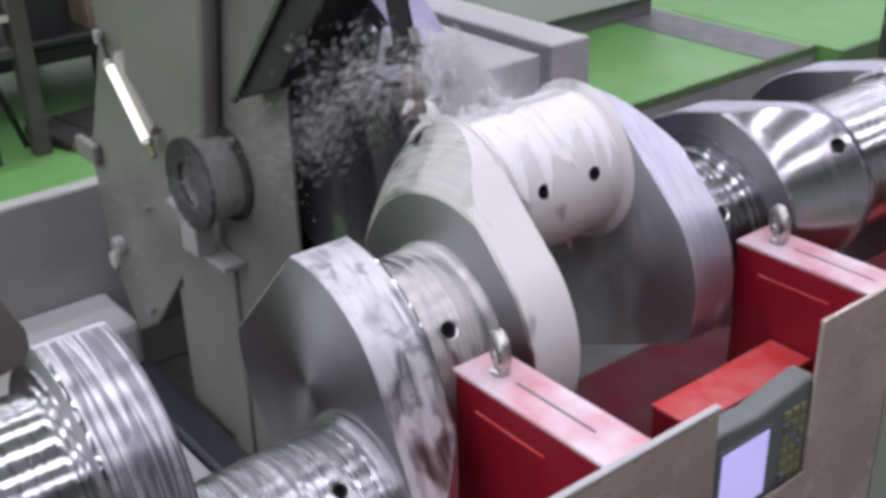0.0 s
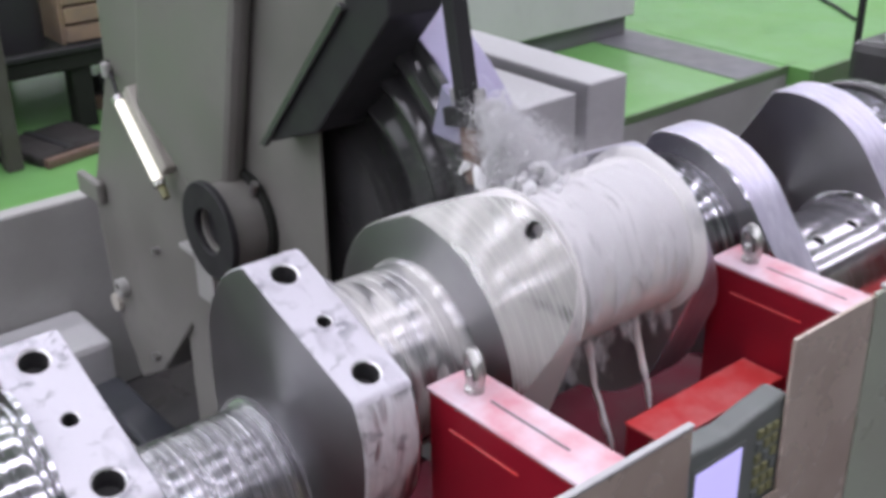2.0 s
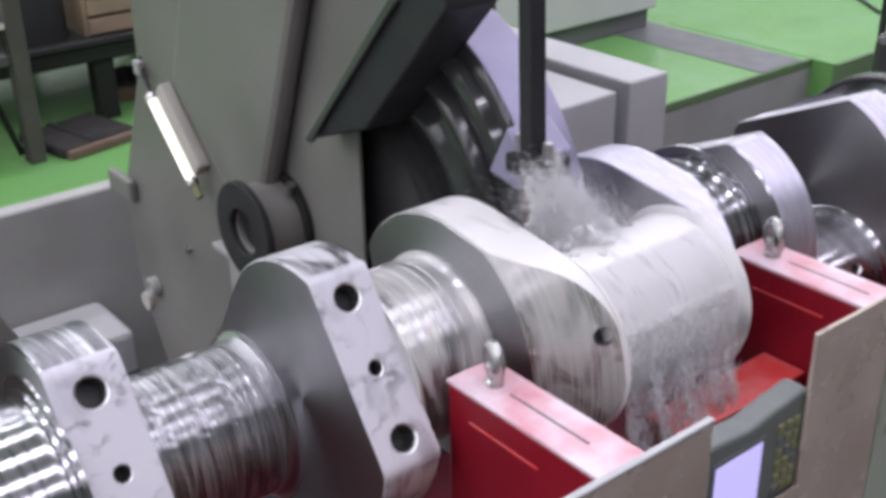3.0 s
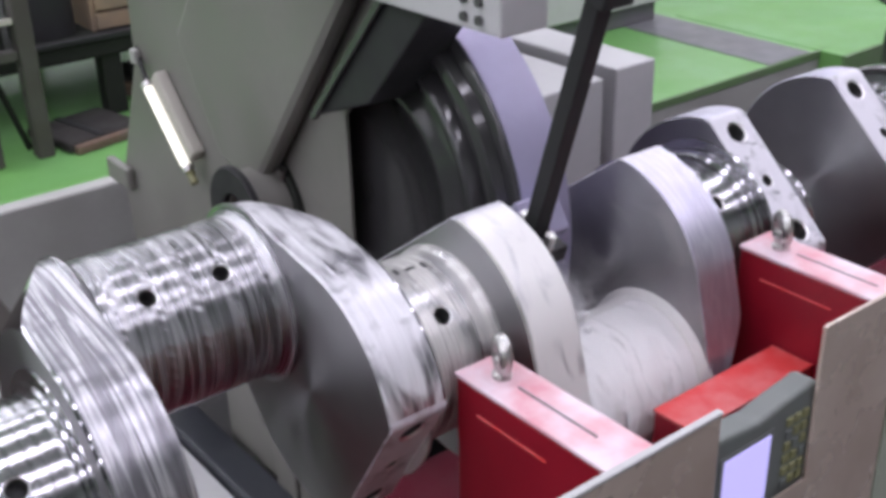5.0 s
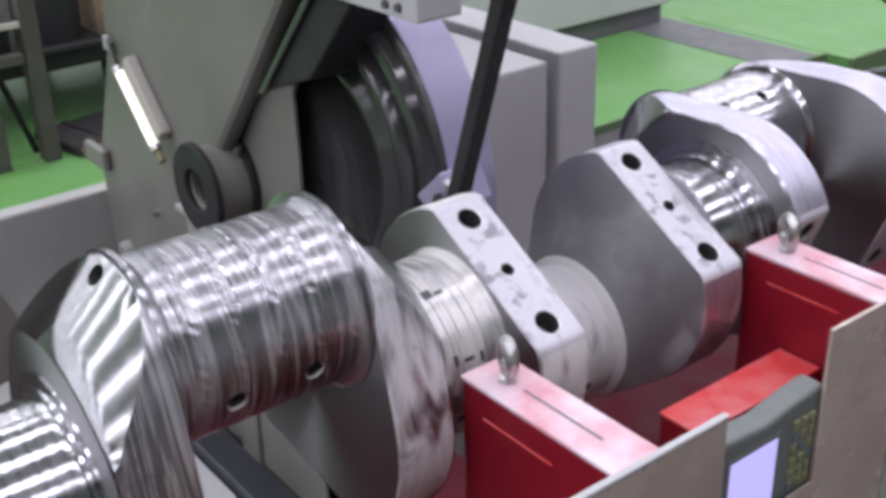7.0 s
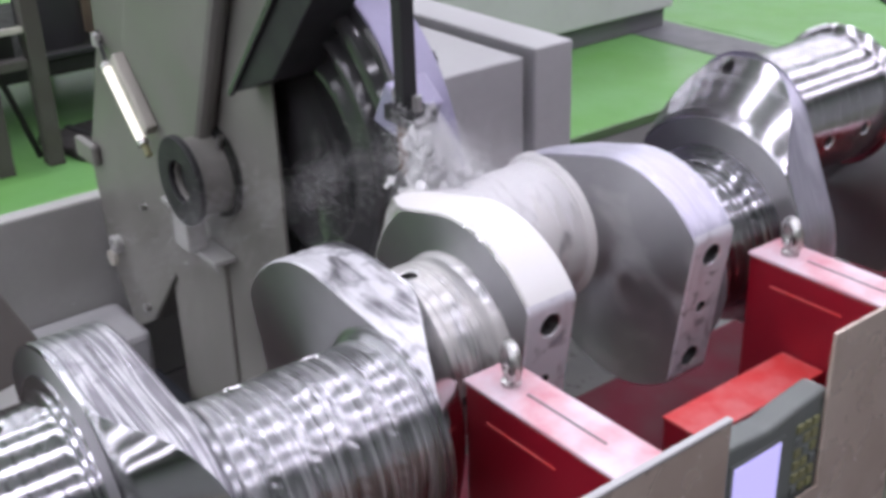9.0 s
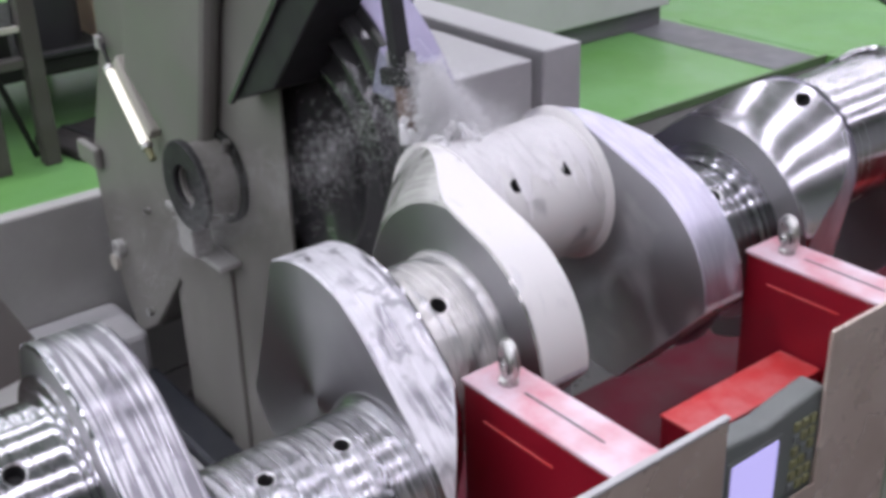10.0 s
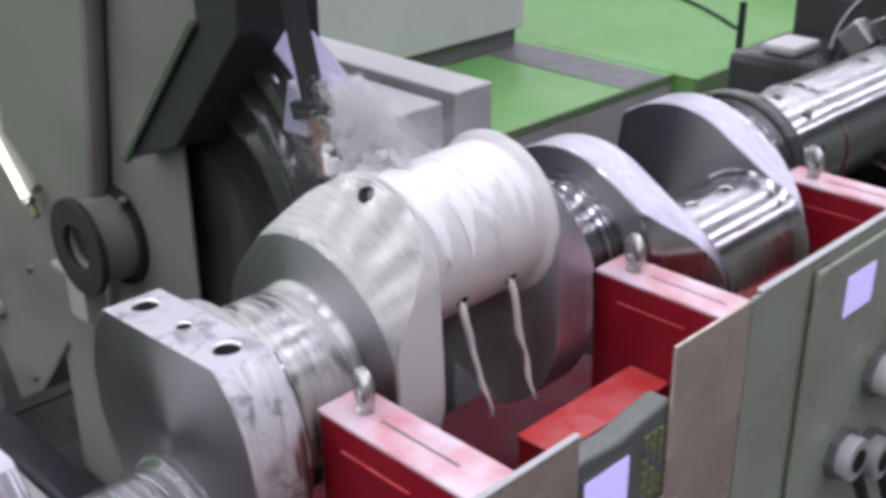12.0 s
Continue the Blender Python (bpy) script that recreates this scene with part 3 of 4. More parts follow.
# shallow dark disc paints in the shade of the deep bore
smooth_sides(part("bore_shade_disc", lathe([(1.335, 0.01), (1.335, 0.0595), (1.437, 0.0595)], 48, *HUB), M_DARK, hub, "shallow dark disc standing in for the bore's shade"))
part("stop_lug", prism([(-1.345, 0.80), (-1.275, 0.815), (-1.24, 0.77), (-1.24, 0.62), (-1.345, 0.62)], 1.33, 1.40, 0.006), M_GREY_SIDE, hub, "small grey stop lug")
part("wet_ledge", box(-1.35, -1.13, 1.36, 1.438, 0.60, 0.618, 0.003), M_GREY_SIDE, hub, "worn grey ledge under the hub")
part("grease_nipple", rod_between((-1.10, 1.41, 1.01), (-1.085, 1.41, 1.04), 0.012, 12), M_CHROME, hub)
part("bracket", prism([(-1.36, 0.60), (-1.22, 0.60), (-1.20, 0.55), (-1.22, -0.44), (-1.34, -0.44)], 1.425, 1.449, 0.008), M_GREY, carriage, "grey bracket under the hub")
for x, z, r in ((-2.27, 0.19, 0.035), (-1.98, 0.08, 0.016), (-1.86, 0.55, 0.012)):
    smooth_sides(part("bolt", rod_between((x, 1.43, z), (x, 1.452, z), r, 20), M_BEIGE if r > 0.02 else M_CHROME, column))
smooth_sides(part("ring_lug", ring(1.415, 1.449, 0.036, 0.018, -2.185, 0.285), M_GREY_SIDE, column, "grey ring lug"))
part("notch_block", box(-2.42, -2.235, 1.415, 1.449, 0.60, 0.685, 0.012), M_GREY, column, "grey step on the column's edge")
part("drip_edge", box(-1.60, -1.40, 1.405, 1.449, 0.665, 0.685, 0.004), M_GREY_SIDE, column, "worn grey drip edge")
# swinging plate on the hub
arm = part("swing_arm", prism([(-0.55, 0.05), (-0.18, -0.07), (0.0, 0.02), (0.0, 1.7), (-0.55, 1.7)], 1.372, 1.436, 0.024), M_GREY, carriage, "grey swinging plate with a rounded edge")
# hood over the tool
hood = part("hood", prism([(-0.937, 1.205), (-0.70, 1.293), (-0.40, 1.62), (-0.40, 1.95), (-0.56, 1.95), (-0.56, 1.62)], 1.36, 1.50, 0.006), M_DARK, carriage, "dark oily steel hood")
part("hood_rim", prism([(-0.945, 1.205), (-0.925, 1.200), (-0.545, 1.615), (-0.565, 1.625)], 1.345, 1.362, 0.003), M_GROOVE, hood)
# the tool head: a ribbed disc that carries the tool bar
head = part("tool_head", lathe([(1.505, 0.1), (1.505, 0.548), (1.515, 0.552), (1.635, 0.552), (1.64, 0.54), (1.64, 0.1)], 160), M_LILAC, carriage, "bluish steel tool disc with dark ribbed face")
smooth_sides(head, 30)
face = [(1.50, 0.08), (1.50, 0.26), (1.485, 0.275), (1.485, 0.30), (1.50, 0.315), (1.50, 0.375), (1.470, 0.385), (1.464, 0.40), (1.470, 0.415), (1.498, 0.425), (1.498, 0.455), (1.470, 0.465), (1.462, 0.485), (1.470, 0.505), (1.496, 0.512), (1.496, 0.538), (1.504, 0.545)]
smooth_sides(part("ribbed_face", lathe(face, 160), M_RIB, head, "dark oily ribbed face"), 50)
cover = part("cover_plate", box(-0.80, -0.095, 1.34, 1.46, 1.575, 1.95, 0.006), M_GREY_LIGHT, carriage, "light grey cover plate with screw holes")
for k in range(4):
    x, z = -0.20 + 0.045 * (k % 2), 1.60 + 0.035 * (k // 2)
    part("screw", rod_between((x, 1.332, z), (x, 1.342, z), 0.010, 12), M_HOLE, cover)
bar = part("tool_bar", box(0.548, 0.586, 1.43, 1.47, 0.27, 1.2, 0.004), M_DARK, head, "dark square tool bar")
clamp = part("clamp", box(0.515, 0.625, 1.42, 1.50, 0.245, 0.285, 0.005), M_DARK, head, "dark clamp")
part("insert_holder", box(0.550, 0.60, 1.43, 1.475, 0.12, 0.245, 0.006), M_RUST, head, "brown stained insert holder")
part("coolant_nozzle", rod_between((0.615, 1.46, 0.25), (0.605, 1.46, 0.16), 0.011, 12), M_CHROME, head, "small steel coolant nozzle")
part("bracket", prism([(0.44, 0.22), (0.53, 0.20), (0.57, 0.27), (0.50, 0.33)], 1.44, 1.56, 0.006), M_LILAC, head)
for x, z in ((0.53, 0.30), (0.61, 0.30)):
    smooth_sides(part("clamp_screw", rod_between((x, 1.45, z - 0.02), (x, 1.45, z + 0.02), 0.012, 6), M_CHROME, clamp))
part("bar_collar", box(0.522, 0.612, 1.41, 1.49, 0.84, 0.90, 0.005), M_DARK, head)

# ---- guard and displays ----
guard = thing("splash_guard", "dull stainless sheet splash guard beside the steady rests", "guard")
part("sheet", box(0.655, 0.663, -0.6, 1.30, -0.499, 1.118, 0.002), M_SHEET, guard)
part("edge", box(0.652, 0.666, -0.6, 1.30, 1.118, 1.126, 0.002), M_GREY_LIGHT, guard, "pale folded top edge")
part("upper_sheet", box(0.655, 0.663, 1.575, 1.83, -0.499, 1.180, 0.002), M_SHEET, guard, "taller brownish stainless sheet")
part("olive_sheet", box(0.655, 0.666, 1.832, 2.052, -0.499, 1.183, 0.002), M_REFLECTED_GREEN, guard, "guard sheet coloured olive for the green reflected in it")
part("far_sheet", box(0.655, 0.663, 2.056, 4.2, -0.499, 1.183, 0.002), M_REFLECTED_GREEN, guard, "far guard sheet coloured olive for the green reflected in it")
part("upper_edge", box(0.651, 0.668, 1.86, 4.2, 1.184, 1.192, 0.002), M_GREY_LIGHT, guard, "pale folded top edge")
part("back_sheet", box(0.664, 0.668, 1.28, 1.574, -0.499, 0.86, 0.001), M_SHEET, guard)
unit = thing("display_unit", "dark grey machine display with lit screen and yellow keys", "display")
case = part("case", prism_x([(1.262, 0.80), (1.262, 1.035), (1.30, 1.052), (1.43, 1.040), (1.50, 1.052), (1.585, 1.062), (1.60, 1.045), (1.60, 0.80)], 0.600, 0.652, 0.008), M_CASE, unit)
part("screen", box(0.648, 0.655, 1.332, 1.462, 0.86, 1.000, 0.002), M_SCREEN, case, "lit lilac screen")
part("bezel", box(0.646, 0.6535, 1.322, 1.472, 0.85, 1.010, 0.002), M_CASE, case)
part("side_grip", box(0.598, 0.654, 1.578, 1.6005, 0.82, 1.035, 0.004), M_GREY_SIDE, case, "pale worn side grip")
for i in range(3):
    for j in range(6):
        part("key", box(0.650, 0.657, 1.505 + 0.023 * i, 1.522 + 0.023 * i, 0.86 + 0.027 * j, 0.878 + 0.027 * j, 0.002), M_KEY if (i + j) % 4 else M_CASE, case)
part("stand", box(0.58, 0.60, 1.35, 1.55, -0.499, 0.95, 0.004), M_CASE, unit)
# added solid panel stands in for one reflected in the guard sheet
remote = thing("mirrored_control_panel", "solid control panel built in place of one reflected in the guard", "control panel")
rc = part("front", box(0.6665, 0.680, 2.07, 2.95, 0.20, 1.16, 0.006), M_REFLECTED_GREEN, remote)
part("screen", box(0.678, 0.683, 2.21, 2.34, 1.00, 1.10, 0.002), M_SCREEN, rc, "glowing lilac plate for the reflected screen")
part("red_button", rod_between((0.678, 2.49, 0.90), (0.712, 2.49, 0.90), 0.028, 20), M_RED, rc, "red button seen as a reflection")


def connector(y, z):
    """A round grey plug of the reflected panel, with a collar, a dark socket and a cable stub."""
    c = smooth_sides(part("connector", rod_between((0.678, y, z), (0.735, y, z), 0.055, 24), M_GREY_LIGHT, rc, "grey round connector seen as a reflection"))
    smooth_sides(part("collar", rod_between((0.678, y, z), (0.70, y, z), 0.070, 8), M_CASE, c))
    smooth_sides(part("socket", rod_between((0.733, y, z), (0.740, y, z), 0.030, 20), M_HUB, c, "black socket seen as a reflection"))
    part("cable_stub", rod_between((0.72, y + 0.03, z - 0.05), (0.74, y + 0.07, z - 0.16), 0.016, 10), M_DARK, c)


for y, z in ((2.44, 0.77), (2.60, 0.70), (2.46, 0.52), (2.62, 0.46), (2.30, 0.60)):
    connector(y, z)

# ---- far machine parts ----
chuck = thing("chuck", "dark steel chuck holding the far end of the shaft", "chuck", at=(0, 0, AXIS))
smooth_sides(part("body", lathe([(3.95, 0.17), (3.95, 0.26), (3.97, 0.27), (4.12, 0.27), (4.13, 0.36), (4.40, 0.37), (4.42, 0.2)], 96), M_GROOVE, chuck))
smooth_sides(part("rim", ring(4.13, 4.20, 0.385, 0.3715, 0, 0), M_GREY_LIGHT, chuck, "pale rim"))
for k in range(4):
    a = math.pi / 4 + k * math.pi / 2
    bm = box(-0.05, 0.05, 3.88, 3.96, 0.185, 0.29, 0.008)
    bm.transform(Matrix.Rotation(a, 4, "Y"))
    part("jaw", bm, M_CHROME, chuck)
stock = thing("headstock", "dark oily headstock housing behind the chuck", "headstock")
part("housing", box(-0.72, 0.50, 4.43, 5.6, -0.499, 1.22, 0.05), M_GROOVE, stock)
part("shoulder", box(-0.72, -0.30, 3.95, 4.425, -0.499, 1.02, 0.04), M_GROOVE, stock)
part("lamp_cover", box(-0.60, -0.45, 4.0, 4.2, 1.022, 1.06, 0.012), M_GREY_LIGHT, stock, "small pale cover")
for k in range(3):
    smooth_sides(part("hose", rod_between((-0.36 + 0.05 * k, 4.0, 0.95), (-0.42 + 0.06 * k, 4.5, 1.24), 0.022, 12), M_HUB, stock, "dark hose"))


def bale(x, y, z, w, d, h, material, label):
    b = thing("stacked_box", label, "box", "boxes stacked on the far floor", at=(x, y, z))
    part("body", box(-w, w, -d, d, 0, h, 0.02), material, b)
    part("lid", box(-w - 0.01, w + 0.01, -d - 0.01, d + 0.01, h + 0.001, h + 0.05, 0.01), material, b)


bale(-3.55, 9.75, 0.0, 0.30, 0.25, 0.55, M_BEIGE, "pale beige box standing on the green floor")
bale(-2.90, 9.75, 0.0, 0.26, 0.25, 0.50, M_YELLOW, "pale yellow box standing on the green floor")
bale(-2.30, 9.60, 0.0, 0.26, 0.25, 0.42, M_ORANGE, "dull orange box standing on the green floor")
bale(-1.70, 9.60, 0.0, 0.24, 0.25, 0.46, M_RUST, "rusty brown box standing on the green floor")
cabinet = thing("machine_cabinet", "pale grey machine cabinet on a dark plinth", "cabinet")
cb = part("body", box(-7.2, -3.88, 3.6, 6.34, 0.15, 2.6, 0.015), M_PALE, cabinet)
part("plinth", box(-7.15, -3.94, 3.65, 6.31, 0.0, 0.15, 0.004), M_FLOOR_GREY, cabinet, "dark recessed plinth")
rail = thing("cable_run", "thin dark cable lying over the green floor", "cable")
bm = bmesh.new()
pts = [Vector((-4.75 + 0.29 * k, 8.78 - 0.015 * k * k - 0.06 * k, 0.016)) for k in range(7)]
for p, q in zip(pts, pts[1:]):
    rod_between(p, q, 0.015, 8, bm)
part("cable", bm, M_DARK, rail)
far = thing("floor_cover_box", "low green painted cover box at the floor's edge", "cover box")
part("body", box(-3.9, -2.47, 6.50, 8.4, -0.3, 0.004, 0.002), M_GREEN, far)
part("front", box(-2.469, -2.44, 6.50, 8.4, -0.499, 0.003, 0.002), M_FLOOR_GREEN_EDGE, far)
part("gate_post", box(-2.54, -2.50, 7.10, 7.14, 0.005, 0.42, 0.004), M_DARK, far, "thin dark post")

# a low bench with oily parts behind the machine
bench = thing("steel_bench", "low dark steel rack on thick legs, oily and worn", "rack")
part("top", box(-6.2, -4.62, 1.2, 3.4, 0.36, 0.46, 0.01), M_HUB, bench)
for x in (-6.1, -4.70):
    for y in (1.32, 2.42, 3.25):
        part("leg", box(x - 0.06, x + 0.06, y - 0.06, y + 0.06, 0.0, 0.36, 0.006), M_HUB, bench)
for y, h in ((1.545, 0.56), (1.815, 1.10)):
    part("post", box(-4.30, -4.20, y - 0.045, y + 0.045, 0.0, h, 0.008), M_RUSTY_GREY, bench, "worn brownish post")
part("front_rail", box(-4.30, -4.22, 1.0, 1.768, 0.545, 0.595, 0.004), M_RUSTY_GREY, bench, "worn brownish rail")
part("low_rail", box(-4.62, -4.31, 1.50, 1.60, 0.45, 0.49, 0.004), M_HUB, bench)
part("shelf", box(-4.62, -4.22, 1.0, 1.765, 0.735, 0.765, 0.004), M_HUB, bench)
part("shelf_edge", box(-4.219, -4.205, 1.0, 1.765, 0.738, 0.770, 0.003), M_BEIGE, bench, "pale front edge of the shelf")
part("brace", rod_between((-4.28, 1.62, 0.52), (-4.30, 1.76, 0.04), 0.018, 10), M_HUB, bench)
part("rail", box(-4.66, -4.60, 1.2, 3.4, 0.46, 0.49, 0.004), M_DARK, bench)


def oily_part(x, y, z, r, h, material, label):
    t = thing("machine_part", label, "machine part", "oily parts on the bench", at=(x, y, z))
    bm = lathe_up(bmesh.new(), (0, 0, 0), ((0, r), (h * 0.55, r), (h * 0.58, r * 0.8), (h * 0.8, r * 0.75), (h * 0.82, r * 0.45), (h, r * 0.42)), 32)
    smooth_sides(part("casting", bm, material, t), 40)
    smooth_sides(part("bore", lathe_up(bmesh.new(), (0, 0, h), ((-0.01, r * 0.3), (0.004, r * 0.3)), 24), M_HOLE, t))
    return t


oily_part(-4.98, 2.16, 0.46, 0.19, 0.60, M_DARK, "black oily cast machine part standing on the bench")
oily_part(-5.45, 1.75, 0.46, 0.24, 0.55, M_DARK_CLOTH, "dark worn machine part standing on the bench")
oily_part(-4.95, 1.72, 0.46, 0.15, 0.40, M_FLOOR_GREY, "dark grey machine part standing on the bench")
crate = thing("crate", "worn brown wooden crate with a torn pale edge on the bench", "crate")
for k in range(4):
    part("slat", box(-4.80, -4.775, 2.42, 2.80, 0.475 + 0.11 * k, 0.565 + 0.11 * k, 0.004), M_WOOD, crate)
part("side", box(-5.4, -4.80, 2.40, 2.43, 0.46, 0.92, 0.004), M_WOOD, crate)
part("filling", prism([(-5.4, 0.47), (-4.805, 0.47), (-4.85, 0.86), (-5.1, 0.98), (-5.4, 0.90)], 2.435, 2.80, 0.02), M_RUST, crate)
part("foot", box(-5.4, -4.78, 2.42, 2.80, 0.461, 0.474, 0.002), M_DARK, crate)
tray = thing("parts_tray", "dark steel parts tray with a pale rim on the bench", "tray")
part("body", box(-4.79, -4.67, 1.24, 1.84, 0.46, 0.63, 0.006), M_HUB, tray)
part("rim", box(-4.80, -4.662, 1.235, 1.845, 0.63, 0.648, 0.003), M_BEIGE, tray, "pale upper rim")
def offcut(at, size, turn, label):
    w, d, h = size
    o = thing("steel_offcut", label, "steel plate", "oily offcuts on the floor")
    part("plate", box(-w, w, -d, d, 0.0, h, 0.015), M_DARK_CLOTH, o)
    part("end", box(w + 0.001, w + 0.05, -d * 0.94, d * 0.94, 0.0, h * 0.85, 0.01), M_RUST, o, "rusty end")
    part("strap", box(-w, w, -d * 0.25, -d * 0.08, h + 0.0005, h + 0.006, 0.001), M_DARK, o)
    o.matrix_world = pose(*at, 0, 0, turn)


offcut((-4.42, 2.12, 0.0), (0.22, 0.24, 0.06), 12, "dark steel offcut with a rusty end on the green floor")
offcut((-5.10, 2.75, 0.0), (0.20, 0.16, 0.10), -20, "dark worn steel block under the rack")

# ---- coolant ----


def strand(length, radius, seed, sway=1.0):
    """A wavering thread of falling liquid, its upper end at the origin."""
    bm = bmesh.new()
    n, seg = 16, 10
    rings = []
    for k in range(n + 1):
        u = k / n
        r = radius * (1.0 - 0.45 * u) * (0.75 + 0.5 * noise.noise(Vector((u * 6, seed, 0)))) * (1.0 if 0 < k < n else 0.4)
        c = Vector((sway * 0.010 * noise.noise(Vector((u * 3, seed, 3))) + 0.03 * u * u, sway * 0.065 * u + sway * 0.010 * noise.noise(Vector((u * 4, seed, 6))), -length * u))
        rings.append([bm.verts.new(c + Vector((r * math.cos(2 * math.pi * j / seg), r * math.sin(2 * math.pi * j / seg), 0))) for j in range(seg)])
    for a, b in zip(rings, rings[1:]):
        for j in range(seg):
            bm.faces.new((a[j], a[(j + 1) % seg], b[(j + 1) % seg], b[j]))
    bm.faces.new(rings[0])
    bm.faces.new(rings[-1][::-1])
    bmesh.ops.recalc_face_normals(bm, faces=bm.faces)
    return bm


def liquid(name, bm, label, material=M_COOLANT):
    return smooth_sides(tagged(part(name, bm, material), label, "coolant", "milky coolant", "stuff"), 180)


def drape(seed, y0, y1, a0, a1, gap):
    """A torn film of liquid over a pin whose line is the origin's y axis."""
    bm = bmesh.new()
    nu, nv = 60, 90
    grid = []
    for i in range(nu + 1):
        row = []
        for j in range(nv + 1):
            y = y0 + (y1 - y0) * i / nu
            ragged = 0.35 * noise.noise(Vector((y * 28, seed, 0))) + 0.2 * noise.noise(Vector((y * 90, seed, 4)))
            a = a0 + (a1 - a0) * (j / nv) * (0.75 + ragged)
            r = R_PIN + gap * (1.2 + noise.noise(Vector((y * 26, a * 2, seed))) + 0.3 * noise.noise(Vector((y * 60, a * 4, seed))))
            row.append(bm.verts.new((r * math.cos(a), y, r * math.sin(a))))
        grid.append(row)
    for i in range(nu):
        for j in range(nv):
            bm.faces.new((grid[i][j], grid[i + 1][j], grid[i + 1][j + 1], grid[i][j + 1]))
    bmesh.ops.solidify(bm, geom=list(bm.faces), thickness=0.002)
    bmesh.ops.recalc_face_normals(bm, faces=bm.faces)
    return bm


def drop_cloud(count, place, size, run, seed, stretch=(1.0, 2.2)):
    """Very many small drops: place(rng) gives each one's centre, run its stretch."""
    rng = random.Random(seed)
    unit = [Vector(u) for u in ((1, 0, 0), (-0.5, 0.87, 0), (-0.5, -0.87, 0), (0, 0, 1), (0, 0, -1))]
    tris = ((0, 1, 3), (1, 2, 3), (2, 0, 3), (1, 0, 4), (2, 1, 4), (0, 2, 4))
    verts, faces = [], []
    for k in range(count):
        p = place(rng)
        r = rng.uniform(*size) * (1.15 if p.length < 0.06 else 0.75)
        turn = (Vector(run) + Vector((rng.gauss(0, 0.25), rng.gauss(0, 0.25), rng.gauss(0, 0.25)))).to_track_quat("Z", "Y").to_matrix()
        long = rng.uniform(*stretch)
        at = len(verts)
        for u in unit:
            verts.append(p + turn @ Vector((u.x * r, u.y * r, u.z * r * long)))
        faces += [[at + i for i in f] for f in tris]
    me = bpy.data.meshes.new("drops")
    me.from_pydata(verts, [], faces)
    bm = bmesh.new()
    bm.from_mesh(me)
    bpy.data.meshes.remove(me)
    return bm


def plume(rng):
    u = rng.random() ** 1.2
    p = Vector((rng.gauss(0.03 - 0.06 * u, 0.045 - 0.022 * u), rng.gauss(0.03 - 0.055 * u, 0.050 - 0.026 * u), 0.15 * u + rng.gauss(-0.012, 0.012)))
    swirl = Vector((noise.noise(p * 26), noise.noise(p * 26 + Vector((9, 0, 0))), noise.noise(p * 26 + Vector((0, 9, 0)))))
    return p + swirl * 0.030


def mist(rng):
    """A loose veil of fine drops round the cut, thicker in a few wisps."""
    while True:
        p = Vector((rng.gauss(0.03, 0.10), rng.gauss(0.05, 0.095), rng.gauss(0.01, 0.045)))
        if noise.noise(p * 11) + 0.5 * noise.noise(p * 27) > rng.uniform(-0.45, 0.45):
            return p


def veil(rng):
    u = rng.random()
    y = rng.uniform(-0.172, 0.150)
    fold = noise.noise(Vector((y * 24, 3.0, 0))) + 0.5 * noise.noise(Vector((y * 70, 7.0, 0)))
    return Vector((rng.gauss(0, 0.008) + 0.05 * u * u, y, 0.10 - u * (0.26 + 0.14 * fold)))


def thrown(rng):
    u = rng.random()
    return Vector((-0.42 * u + rng.gauss(0, 0.03), -0.10 * u + rng.gauss(0, 0.035), 0.12 * u - 0.36 * u * u + rng.gauss(0, 0.02 + 0.07 * u)))


def drift(rng):
    """Fine mist blown along the back of the shaft."""
    while True:
        u = rng.random()
        p = Vector((-0.60 * u + rng.gauss(0, 0.04), -0.45 * u + rng.gauss(0, 0.05), 0.05 - 0.36 * u + rng.gauss(0, 0.03 + 0.05 * u)))
        if noise.noise(p * 9) + 0.4 * noise.noise(p * 25) > rng.uniform(-0.3, 0.4):
            return p


def core(seed):
    """The solid white middle of the splash: a few smooth uneven tongues."""
    rng = random.Random(seed)
    bm = bmesh.new()
    for k in range(150):
        u = rng.random() ** 1.5
        spread = 0.040 * (1 - u) ** 1.2 + 0.006
        p = Vector((rng.gauss(0.02 - 0.055 * u, spread), rng.gauss(0.015 - 0.05 * u, spread), 0.140 * u - 0.034 + rng.uniform(-0.008, 0.008)))
        r = rng.uniform(0.006, 0.014) * (1.0 - 0.55 * u)
        m = Matrix.Translation(p) @ Matrix.Rotation(rng.uniform(-0.6, 0.6), 4, "X") @ Matrix.Rotation(rng.uniform(-0.6, 0.6), 4, "Y") @ Matrix.Diagonal((r, r, r * rng.uniform(1.2, 3.2), 1))
        for v in bmesh.ops.create_icosphere(bm, subdivisions=2, radius=1, matrix=m)["verts"]:
            v.co += (v.co - p).normalized() * r * (1.3 * noise.noise(v.co * 60) + 0.8 * noise.noise(v.co * 140))
    return bm


CORE = liquid("coolant_mass", core(4), "solid white mass of coolant under the cutting tool", M_DROPS)
SPLASH = [liquid("coolant_splash", drop_cloud(26000, plume, (0.0006, 0.0014), (0, 0, 0.8), 11 + k), "white splash of milky coolant at the cutting tool", M_DROPS) for k in range(2)]
SHEET = liquid("coolant_sheet", drape(3, -0.165, 0.150, radians(125), radians(2), 0.0026), "torn white film of coolant running over the turned pin", M_FILM)
CURTAIN = liquid("coolant_curtain", drop_cloud(9000, veil, (0.0004, 0.0010), (0.10, 0, -3.2), 200, (8.0, 28.0)), "veil of thin coolant threads falling from the pin", M_DROPS)
